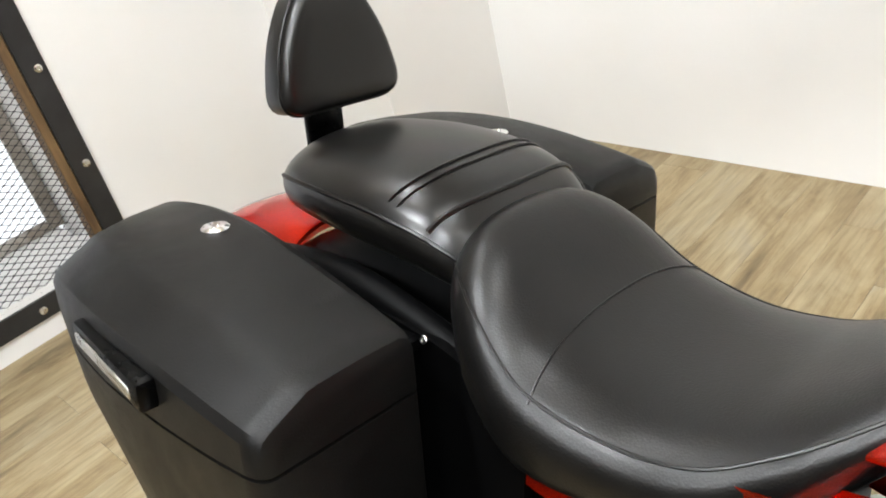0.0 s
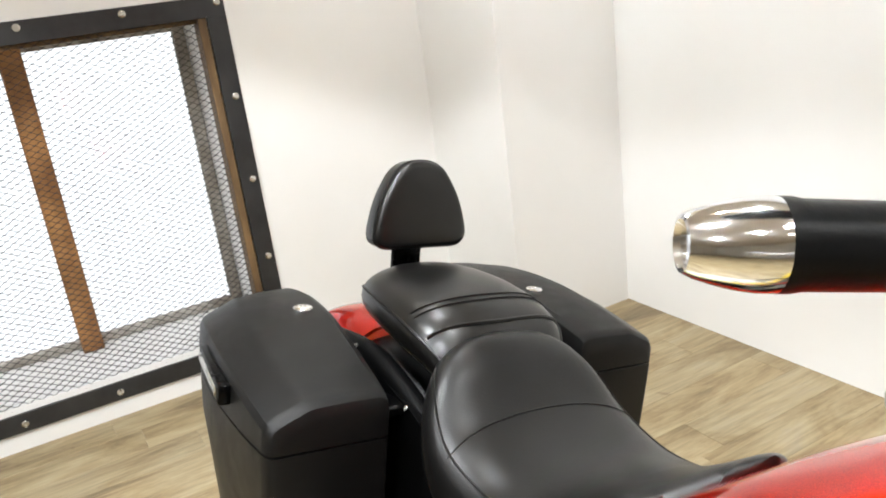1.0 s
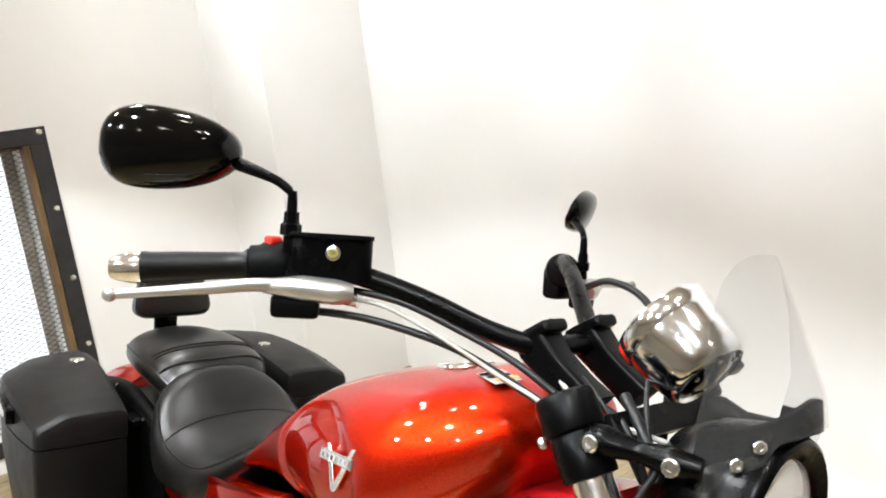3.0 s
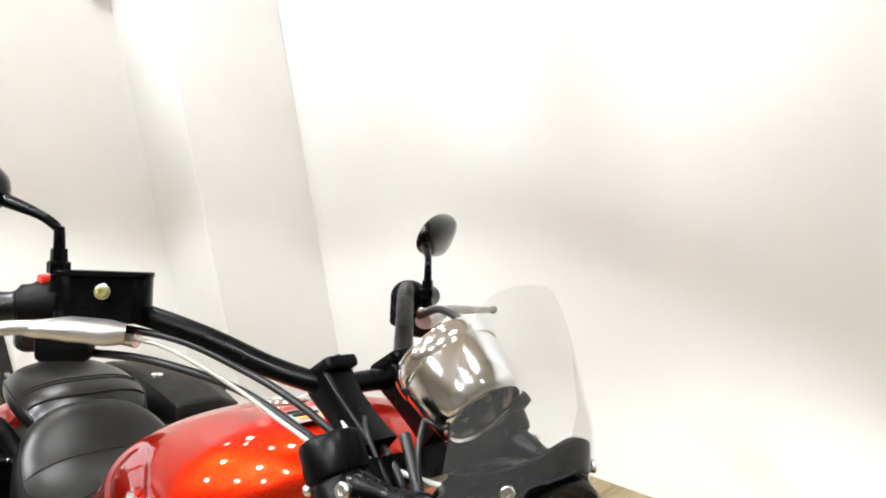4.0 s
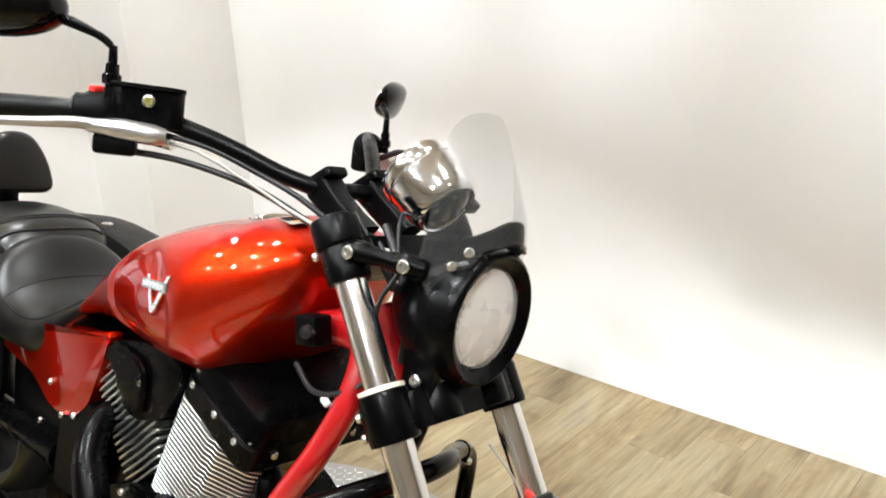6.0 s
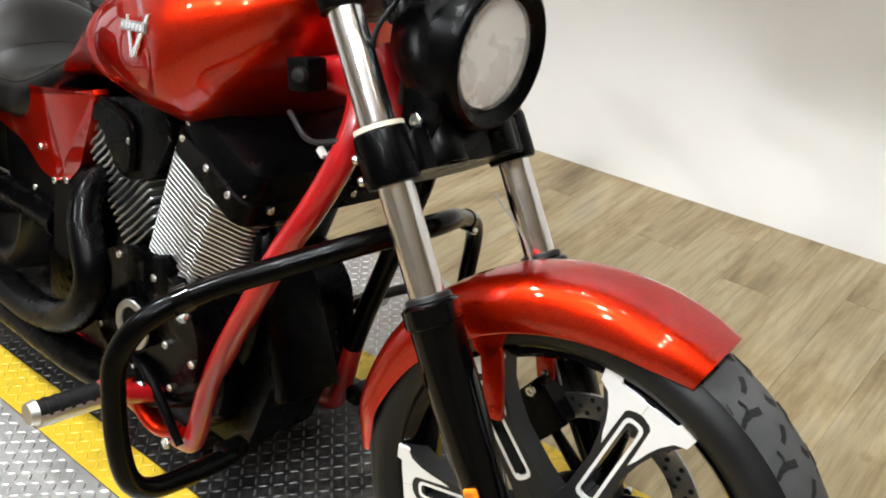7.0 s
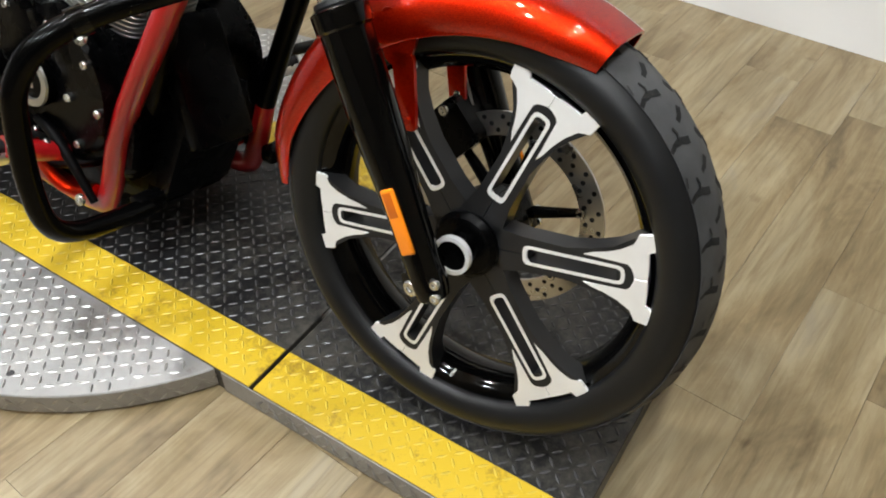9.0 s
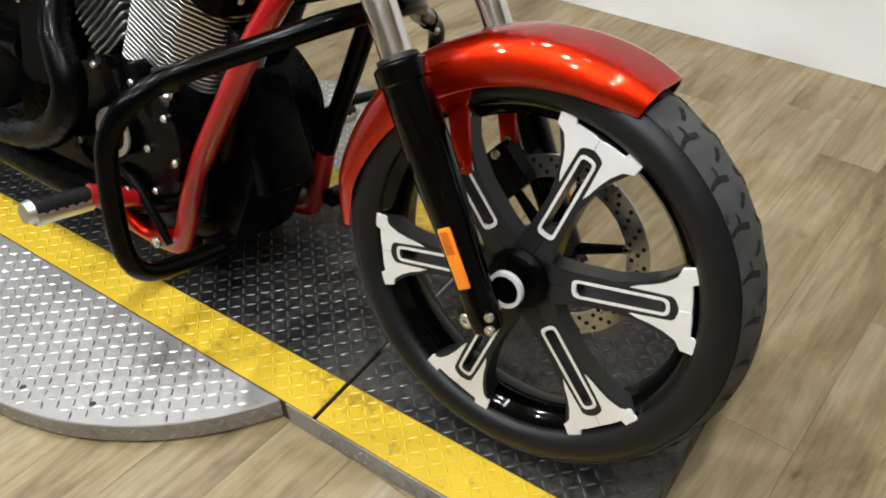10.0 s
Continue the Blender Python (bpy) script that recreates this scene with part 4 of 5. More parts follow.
bars = upper("handlebar", tube([(x, y, z) for x, y, z in mirrored(bar_pts[:0:-1], 1)] + [(-0.480, 0, 0.632)] + [(x, -y, z) for x, y, z in mirrored(RGRIP, 1)], 0.0118, 16), SATIN, None, "satin black pullback handlebar")
for v in (-1, 1):
    post = [rounded([(-0.021, -0.019), (0.021, -0.019), (0.021, 0.019), (-0.021, 0.019)], 0.006, 3)]
    run = ((-0.405, 0.583, 0.95), (-0.430, 0.598, 0.86), (-0.462, 0.618, 0.88), (-0.482, 0.634, 1.0), (-0.490, 0.645, 1.0))
    riser = upper("riser", loft([[(x + a * k * 0.7, v * 0.046 + b * k, z + a * k * 0.75) for a, b in post[0]] for x, z, k in run]), SATIN, bars, "black handlebar riser", angle=35)
    cap_m = Matrix.Translation((-0.481, v * 0.046, 0.642)) @ pose(0, 0, 0, 0, -32, 0)
    upper("riser_cap", prism(rounded([(-0.027, -0.020), (0.027, -0.020), (0.027, 0.020), (-0.027, 0.020)], 0.007, 3), 0.014, 0.004, at=cap_m, seg=2), SATIN, riser)
    for a in (-0.017, 0.017):
        upper("cap_bolt", bolt_head(cap_m @ Vector((a, 0, 0.0138)), cap_m.to_3x3() @ Vector((0, 0, 1)), 0.0048, 0.002), MATT, riser)


def controls(v):
    """Grip, switch housing, lever, reservoir and mirror; v is -1 on the right."""
    f = lambda p: Vector((p[0] + 0.008, -v * (p[1] - 0.041), p[2] - 0.009 - (0.012 if v > 0 else 0.0)))
    g0, g1 = f((-0.721, -0.236, 0.708)), f((-0.785, -0.331, 0.699))
    d = (g1 - g0).normalized()
    grip = upper("grip", moved(facing(g0, d), lathe([(0.017, 0), (0.0185, 0.003), (0.0150, 0.008), (0.0152, 0.030), (0.0163, 0.070), (0.0168, 0.106), (0.0176, 0.110), (0.0176, 0.115), (0.014, 0.117)], 32)), GRIPRUBBER, None, "black rubber grip")
    upper("grip_end", moved(facing(g1, d), lathe([(0.0170, -0.004), (0.0176, 0.000), (0.0176, 0.006), (0.0166, 0.014), (0.0148, 0.022), (0.0126, 0.029), (0.0106, 0.0330), (0.0090, 0.0335), (0.0080, 0.031), (0.002, 0.030)], 32)), CHROME, grip, "chrome grip end")
    sw = upper("switch_housing", moved(facing(g0 - d * 0.044, d), lathe([(0.016, -0.006), (0.023, -0.004), (0.0255, 0.004), (0.0255, 0.028), (0.0225, 0.034), (0.022, 0.044), (0.018, 0.046)], 24)), MATT, None, "black switch housing")
    if v < 0:
        upper("kill_switch", rbox((0.016, 0.016, 0.010), 0.003, 2, Matrix.Translation(g0 - d * 0.022 + Vector((0.002, 0, 0.027)))), REDPLASTIC, sw, "red switch")
    else:
        upper("switch_pod", rbox((0.034, 0.05, 0.05), 0.008, 2, Matrix.Translation(g0 - d * 0.02 + Vector((-0.004, 0, -0.02)))), MATT, sw)
    # lever: a blade in front of the grip with a ball end
    l0, l1, l2, l3 = f((-0.650, -0.205, 0.692)), f((-0.664, -0.262, 0.694)), f((-0.675, -0.310, 0.690)), f((-0.700, -0.397, 0.683))
    lever = upper("lever", tube([l0, l1, l2, l3], [0.0080, 0.0074, 0.0062, 0.0045], 12), LEVER, None, "silver hand lever")
    upper("lever_ball", moved(Matrix.Translation(l3), ball(0.0070)), LEVER, lever)
    mid = f((-0.645, -0.205, 0.690))
    blade = tube([f((-0.624, -0.168, 0.687)), f((-0.632, -0.184, 0.688)), f((-0.650, -0.214, 0.691)), f((-0.664, -0.252, 0.693))], [0.0125, 0.0160, 0.0158, 0.0088], 14)
    upper("lever_blade", moved(Matrix.Translation(mid) @ Matrix.Diagonal((1, 1, 0.86, 1)) @ Matrix.Translation(-mid), blade), LEVER, lever)
    upper("lever_pivot", bolt_head(f((-0.640, -0.180, 0.698)), (0, 0, 1), 0.007, 0.006), BOLT, lever)
    upper("lever_perch", rbox((0.036, 0.052, 0.026), 0.006, 2, Matrix.Translation(f((-0.664, -0.212, 0.671))) @ pose(0, 0, 0, 0, 0, v * 34)), MATT, None, "black lever perch")
    if v < 0:
        res = upper("brake_reservoir", prism(rounded([(-0.021, -0.047), (0.021, -0.047), (0.021, 0.047), (-0.021, 0.047)], 0.016, 5), 0.050, 0.002, at=Matrix.Translation(f((-0.655, -0.178, 0.696))) @ pose(0, 0, 0, 0, -4, -34)), SATIN, None, "black square brake fluid reservoir")
        upper("reservoir_cap", prism(rounded([(-0.0225, -0.0485), (0.0225, -0.0485), (0.0225, 0.0485), (-0.0225, 0.0485)], 0.016, 5), 0.005, 0.0015, at=Matrix.Translation(f((-0.656, -0.178, 0.744))) @ pose(0, 0, 0, 0, -4, -34)), MATT, res)
        upper("sight_glass", bolt_head(f((-0.634, -0.188, 0.730)), (0.83, -0.56, 0.05), 0.0082, 0.003), BOLT, res, "round sight glass")
        upper("sight_eye", bolt_head(f((-0.6325, -0.189, 0.730)), (0.83, -0.56, 0.05), 0.006, 0.004), FLUID, res, "amber fluid window")
    drop = 0.032 if v > 0 else 0.0
    stem0 = f((-0.672, -0.218, 0.757 - drop))
    stem = upper("mirror_stem", tube([stem0 + Vector((0, 0, -0.03)), stem0 + Vector((0, 0, 0.004)), stem0 + Vector((-0.001, 0, 0.034)), f((-0.675, -0.220, 0.793 - drop)), f((-0.690, -0.233, 0.805 - drop)), f((-0.738, -0.268, 0.824 - drop))], [0.009, 0.0062, 0.0052, 0.0050, 0.0052, 0.0085], 12), SATIN, None, "black mirror stem")
    upper("stem_nut", moved(Matrix.Translation(stem0 + Vector((0, 0, -0.012))), lathe([(0.008, 0), (0.0115, 0.001), (0.0115, 0.012), (0.0085, 0.014), (0.008, 0.026), (0.006, 0.026)], 6)), SATIN, stem)
    mc = f((-0.760, -0.315, 0.829 - drop))
    axis = Vector((0.46, 0.888, 0.0)) if v < 0 else Vector((0.490, -0.872, 0.0))
    back = Vector((-0.888, 0.46, 0.0)) if v < 0 else Vector((-0.872, -0.490, 0.0))
    up = Vector((0, 0, 1))
    if v > 0:
        mc += up * 0.004
        up, back = up * 0.940 - back * 0.342, back * 0.940 + up * 0.342
    # shell: an egg-shaped dish, mirror glass to the rear
    rings = []
    bow = lambda c: math.copysign(abs(c) ** 0.82, c)
    outline = lambda t: (0.073 * bow(math.cos(t)), (0.043 if v < 0 else 0.036) * bow(math.sin(t)) * (1 - 0.24 * math.cos(t)))
    for depth, k in ((0.012, 0.985), (0.010, 1.0), (0.0, 1.0), (-0.012, 0.95), (-0.022, 0.83), (-0.029, 0.62), (-0.033, 0.35), (-0.0345, 0.05)):
        depth *= 1.0 if v < 0 else 0.62
        rings.append([mc + axis * outline(t)[0] * k + up * outline(t)[1] * k + back * depth for t in np.linspace(0, 2 * math.pi, 40, endpoint=False)])
    shell = upper("mirror", loft(rings), GLOSSBLACK, None, "gloss black teardrop rear-view mirror", angle=50)
    glass_rings = [[mc + axis * outline(t)[0] * k + up * outline(t)[1] * k + back * dd for t in np.linspace(0, 2 * math.pi, 40, endpoint=False)] for dd, k in ((0.0125 - (0.0046 if v > 0 else 0), 0.95), (0.0135 - (0.0046 if v > 0 else 0), 0.94))]
    upper("mirror_glass", loft(glass_rings), MIRRORGLASS, shell, "silvered mirror glass", smooth=False)


def ball(r, seg=16):
    bm = bmesh.new()
    bmesh.ops.create_uvsphere(bm, u_segments=seg, v_segments=seg // 2, radius=r)
    return bm


controls(-1)
controls(1)
# cables
for name, pts, r, mat, label in (
    ("brake_hose", [(-0.638, -0.203, 0.671), (-0.595, -0.176, 0.665), (-0.54, -0.137, 0.636), (-0.48, -0.112, 0.607), (-0.42, -0.102, 0.585), (-0.385, -0.095, 0.54), (-0.37, -0.08, 0.47)], 0.0024, CABLE, "pale braided brake hose"),
    ("throttle_cable", [(-0.670, -0.243, 0.655), (-0.615, -0.187, 0.650), (-0.551, -0.132, 0.631), (-0.50, -0.105, 0.610), (-0.43, -0.075, 0.575)], 0.0045, RUBBER, "black throttle cable"),
    ("throttle_cable", [(-0.655, -0.222, 0.684), (-0.595, -0.163, 0.672), (-0.54, -0.118, 0.646), (-0.48, -0.09, 0.620), (-0.42, -0.06, 0.58)], 0.004, RUBBER, "black throttle cable"),
    ("clutch_cable", [(-0.61, 0.195, 0.675), (-0.56, 0.19, 0.690), (-0.48, 0.16, 0.670), (-0.41, 0.10, 0.60), (-0.38, 0.05, 0.52)], 0.005, RUBBER, "black clutch cable"),
    ("wiring_loom", [(-0.38, -0.03, 0.60), (-0.33, -0.055, 0.56), (-0.30, -0.062, 0.50), (-0.31, -0.05, 0.44)], 0.006, RUBBER, "black wiring loom"),
    ("wiring_loom", [(-0.42, -0.03, 0.585), (-0.36, -0.06, 0.58), (-0.33, -0.05, 0.52)], 0.004, RUBBER, "black wiring loom"),
    ("wiring_loom", [(-0.36, -0.02, 0.63), (-0.345, -0.045, 0.60), (-0.33, -0.052, 0.56), (-0.31, -0.045, 0.52)], 0.0028, RUBBER, "black wiring loom"),
    ("wiring_loom", [(-0.42, -0.05, 0.612), (-0.38, -0.075, 0.602), (-0.35, -0.072, 0.565), (-0.34, -0.05, 0.525)], 0.0026, RUBBER, "black wiring loom"),
    ("wiring_loom", [(-0.44, -0.06, 0.605), (-0.40, -0.07, 0.585), (-0.36, -0.055, 0.575), (-0.32, -0.03, 0.565)], 0.0030, CABLE, "pale wiring sleeve"),
    ("headlight_cable", [(-0.30, -0.085, 0.560), (-0.315, -0.100, 0.520), (-0.325, -0.092, 0.475), (-0.345, -0.07, 0.445)], 0.0032, RUBBER, "black headlight cable"),
    ("speed_cable", [(-0.21, 0.02, 0.35), (-0.17, 0.04, 0.30), (-0.14, 0.06, 0.22), (-0.10, 0.075, 0.12)], 0.0016, CABLE, "thin pale cable"),
):
    upper(name, tube(pts, r, 10, 6), mat, None, label)
upper("cable_fitting", tube([(-0.643, -0.206, 0.673), (-0.622, -0.193, 0.670)], 0.009, 10), BOLT)

# tank
tank_rows = smooth_sections([(0.900, 0.840, 0.812, 0.03, 2.2), (0.888, 0.859, 0.790, 0.080, 2.2), (0.862, 0.875, 0.752, 0.128, 2.2), (0.825, 0.885, 0.702, 0.164, 2.25), (0.780, 0.886, 0.652, 0.190, 2.3), (0.73, 0.876, 0.622, 0.202, 2.35),
                             (0.63, 0.855, 0.620, 0.198, 2.4), (0.53, 0.822, 0.630, 0.180, 2.45), (0.44, 0.768, 0.632, 0.155, 2.5), (0.37, 0.712, 0.630, 0.140, 2.6), (0.31, 0.662, 0.620, 0.130, 2.6), (0.27, 0.632, 0.615, 0.115, 2.4)], 12)
def panel_dent(x, z):
    """Depth of the shallow oval panel pressed into each flank."""
    d = math.hypot((x - 0.615) / 0.125, (z - 0.735) / 0.085)
    k = min(1.0, max(0.0, (1.0 - d) / 0.14))
    return 0.007 * k * k * (3 - 2 * k)


def tank_side(x, z):
    """Half width of the tank at a place on its flank."""
    zt, zb, hw, e = (float(np.interp(-x, [-r[0] for r in tank_rows], [r[i] for r in tank_rows])) for i in (1, 2, 3, 4))
    q = abs(z - (zt + zb) / 2) / ((zt - zb) / 2)
    return hw * max(0.0, 1 - min(1, q) ** e) ** (1 / e) - panel_dent(x, z)


tank_bm = loft([oval(x, 0, hw, zt, zb, e, 96) for x, zt, zb, hw, e in tank_rows])
for vert in tank_bm.verts:
    if abs(vert.co.y) > 0.03:
        vert.co.y -= math.copysign(panel_dent(vert.co.x, vert.co.z), vert.co.y)
tank = part("fuel_tank", tank_bm, RED, bike, "candy red teardrop fuel tank", angle=60)
part("filler_cap", lathe([(0.042, -0.006), (0.042, 0.002), (0.038, 0.006), (0.02, 0.008), (0.002, 0.0085)], 32), CHROME, tank, "chrome filler cap", at=facing((0.70, 0.0, 0.869), (-0.2, 0, 1)))
part("warning_sticker", rbox((0.052, 0.036, 0.0012), 0.0005, 1, facing((0.815, -0.05, 0.885), (-0.03, -0.10, 1))), GREYPRINT, tank, "grey warning sticker")
for i in range(3):
    part("print_bar", rbox((0.008, 0.030, 0.0006), 0, 1, facing((0.801 + 0.014 * i, -0.05, 0.8855), (-0.03, -0.10, 1)) @ Matrix.Translation((0, 0, 0.0012))), MATT if i < 2 else ORANGEPRINT, tank)
# badge: a plain winged shape on each flank
for v in (-1, 1):
    c0 = Vector((0.690, v * tank_side(0.690, 0.762), 0.762))
    along = (Vector((0.72, v * tank_side(0.72, 0.765), 0.766)) - Vector((0.66, v * tank_side(0.66, 0.758), 0.760))).normalized()
    upward = (Vector((0.69, v * tank_side(0.69, 0.78), 0.78)) - Vector((0.69, v * tank_side(0.69, 0.74), 0.74))).normalized()
    out_ = along.cross(upward) * (-v) * -1
    out_ = out_ if out_.y * v > 0 else -out_
    axes = Matrix(((along.x, upward.x, out_.x, c0.x), (along.y, upward.y, out_.y, c0.y), (along.z, upward.z, out_.z, c0.z), (0, 0, 0, 1))) @ Matrix.Diagonal((0.82, 0.82, 1, 1))
    badge = part("badge", prism([(-0.048, 0.006), (-0.045, 0.023), (0.048, 0.021), (0.047, 0.004)], 0.004, 0.001, at=axes @ Matrix.Translation((0, 0, 0.003))), LEVER, tank, "silver winged badge", smooth=False)
    for pts in ([(-0.034, 0.031), (-0.024, 0.031), (0.001, -0.024), (0.001, -0.038), (-0.006, -0.036)], [(0.052, 0.036), (0.040, 0.034), (0.001, -0.024), (0.001, -0.038), (0.008, -0.034)]):
        part("badge_wing", prism(pts, 0.004, 0.001, at=axes @ Matrix.Translation((0, 0, 0.001))), CHROME, badge, smooth=False)
    part("badge_bar", prism([(-0.043, 0.0085), (-0.041, 0.0205), (0.044, 0.0185), (0.043, 0.0065)], 0.0006, at=axes @ Matrix.Translation((0, 0, 0.0075))), GREYPRINT, badge, smooth=False)
    for q in range(6):
        part("badge_mark", prism([(-0.037 + 0.0135 * q, 0.0105), (-0.036 + 0.0135 * q, 0.0185), (-0.028 + 0.0135 * q, 0.0183), (-0.029 + 0.0135 * q, 0.0103)], 0.0008, at=axes @ Matrix.Translation((0, -0.0003 * q, 0.0080))), CHROME, badge, smooth=False)

# seats
seat_rows = smooth_sections([(-0.115, 0.655, 0.560, 0.05, 2.3), (-0.10, 0.690, 0.55, 0.100, 2.5), (-0.07, 0.706, 0.54, 0.136, 2.5), (-0.03, 0.688, 0.51, 0.164, 2.5), (0.03, 0.632, 0.492, 0.180, 2.7),
                             (0.11, 0.606, 0.498, 0.177, 2.7), (0.18, 0.612, 0.504, 0.170, 2.7), (0.23, 0.634, 0.533, 0.150, 2.6), (0.28, 0.664, 0.580, 0.126, 2.5), (0.32, 0.692, 0.62, 0.092, 2.3), (0.348, 0.712, 0.665, 0.052, 2.1), (0.364, 0.719, 0.700, 0.012, 2.0)], 5)
seat_rows = [(x, zt, zb, hw - 0.014, e) for x, zt, zb, hw, e in seat_rows[:-6]] + seat_rows[-6:]
SEAT_Y = -0.014
seat = part("rider_seat", loft([oval(x, SEAT_Y * min(1, max(0, (0.35 - x) / 0.1)), hw, zt, zb, e, 40) for x, zt, zb, hw, e in seat_rows]), LEATHER, bike, "black leather bucket seat", angle=60)


def seat_top(rows, x, y):
    xs = [r[0] for r in rows]
    zt, zb, hw, e = (float(np.interp(x, xs, [r[i] for r in rows])) for i in (1, 2, 3, 4))
    k = max(0.0, 1 - abs(y / hw) ** e) ** (1 / e)
    return (zt + zb) / 2 + (zt - zb) / 2 * k


seam = []
for s in np.linspace(-1, 1, 25):
    y = 0.154 * s
    x = 0.030 + 0.012 * s * s
    seam.append((x, y + SEAT_Y, seat_top(seat_rows, x, y) + 0.0004))
part("seat_seam", tube(seam, 0.0011, 6, 2), LEATHER, seat, "stitched seam")
for v in (-1, 1):
    line = [(x, v * 0.90 * float(np.interp(x, [r[0] for r in seat_rows], [r[3] for r in seat_rows])), 0) for x in np.linspace(-0.085, 0.31, 24)]
    part("seat_piping", tube([(x, y + SEAT_Y * min(1, max(0, (0.35 - x) / 0.1)), seat_top(seat_rows, x, y) + 0.0004) for x, y, _ in line], 0.0017, 6, 2), VINYL, seat, "stitched edge")
pil_rows = smooth_sections([(-0.415, 0.686, 0.65, 0.040, 2.0), (-0.400, 0.716, 0.645, 0.074, 2.1), (-0.345, 0.742, 0.64, 0.108, 2.15), (-0.26, 0.750, 0.635, 0.125, 2.15), (-0.18, 0.744, 0.63, 0.129, 2.2),
                            (-0.12, 0.728, 0.62, 0.123, 2.2), (-0.085, 0.700, 0.61, 0.108, 2.2), (-0.065, 0.668, 0.61, 0.08, 2.1)], 5)
pillion = part("pillion_seat", loft([oval(x, 0.0, hw, zt, zb, e, 40) for x, zt, zb, hw, e in pil_rows]), VINYL, bike, "black vinyl pillion seat", angle=60)
for xs_, w in (((-0.168, -0.150), 0.0014), ((-0.156, -0.138), 0.0014), ((-0.116, -0.098), 0.0030)):
    strap = []
    for s in np.linspace(-0.97, 0.97, 25):
        y = 0.118 * s
        x = xs_[0] + (xs_[1] - xs_[0]) * (1 - s * s)
        strap.append((x, y, seat_top(pil_rows, x, y) + 0.001))
    part("strap", tube(strap, w, 6, 2), LEATHER, pillion, "raised strap seam")
for v in (-1, 1):
    line = [(x, v * 0.972 * float(np.interp(x, [r[0] for r in pil_rows], [r[3] for r in pil_rows]))) for x in np.linspace(-0.39, -0.085, 30)]
    part("seat_piping", tube([(x, y, seat_top(pil_rows, x, y) + 0.0006) for x, y in line], 0.0026, 6, 2), LEATHER, pillion, "rolled seam edge")
# backrest pad: rounded triangle
tri = [(1.10 * a, 1.05 * b) for a, b in rounded([(-0.088, -0.062), (0.088, -0.062), (0.070, 0.02), (0.034, 0.080), (-0.034, 0.080), (-0.070, 0.02)], 0.035, 6)]
rings = []
for h, k in ((-0.030, 0.80), (-0.028, 0.93), (-0.020, 1.0), (0.012, 1.0), (0.0185, 0.975), (0.0220, 0.93), (0.0235, 0.86), (0.0245, 0.5), (0.0250, 0.1)):
    rings.append([(x * k, y * k, h) for x, y in tri])
rest_m = Matrix.Translation((-0.398, 0.017, 0.823)) @ Matrix(((0, -0.10, 0.995, 0), (1, 0, 0, 0), (0, 0.995, 0.10, 0), (0, 0, 0, 1)))
rest = part("backrest", loft(rings), VINYL, bike, "black vinyl passenger backrest pad", at=rest_m, angle=50)
part("backrest_welt", tube([(x * 1.003, y * 1.003, 0.009) for x, y in tri] + [(tri[0][0] * 1.003, tri[0][1] * 1.003, 0.009)], 0.0022, 6, 1), LEATHER, rest, "", at=rest_m)
part("backrest_bracket", rbox((0.014, 0.055, 0.13), 0.004, 2, Matrix.Translation((-0.418, 0.010, 0.735))), SATIN, rest)

# rear mudguard
rows = []
for a in np.linspace(80, 150, 22):
    r = 0.346
    cx, cz = -0.44, 0.285
    ring = []
    for s in np.linspace(-1, 1, 15):
        ring.append((r - 0.07 * abs(s) ** 2.6, 0.10 * math.sin(s * math.pi / 2)))
    ring += [(q - 0.005, v * 0.95) for q, v in ring[::-1]]
    rows.append([(cx + q * math.cos(radians(a)), v, cz + q * math.sin(radians(a))) for q, v in ring])
part("rear_mudguard", loft(rows), RED, bike, "candy red rear mudguard", angle=60)
rear_prof = [(r * 1.0, h * 1.55) for r, h in tyre_prof]
part("rear_tyre", ring_lathe(rear_prof, 64), RUBBER, bike, "wide black rear tyre", at=Matrix.Translation((-0.30, 0, 0.318)))
for v in (-1, 1):
    part("mudguard_strut", tube([(0.0, v * 0.130, 0.565), (-0.12, v * 0.136, 0.608), (-0.25, v * 0.138, 0.628), (-0.45, v * 0.132, 0.600)], [0.014, 0.018, 0.020, 0.018], 14), MATT, bike, "black fender strut")
    # added black panel: stands for the dark gap and hides the floor
    part("gap_panel", prism(rounded([(-0.52, 0.34), (-0.05, 0.30), (0.02, 0.40), (0.03, 0.56), (-0.06, 0.605), (-0.25, 0.635), (-0.50, 0.60)], 0.03), 0.012, 0.003, at=Matrix.Translation((0, v * 0.150 + 0.006, 0)) @ pose(0, 0, 0, 90)), MATT, bike, "black panel added to fill the dark gap by the saddlebag")
    for x, z in ((-0.085, 0.608), (-0.25, 0.642)):
        part("strut_bolt", bolt_head((x, v * 0.158, z), (0, v, 0.5), 0.0045, 0.003), BOLT, bike)


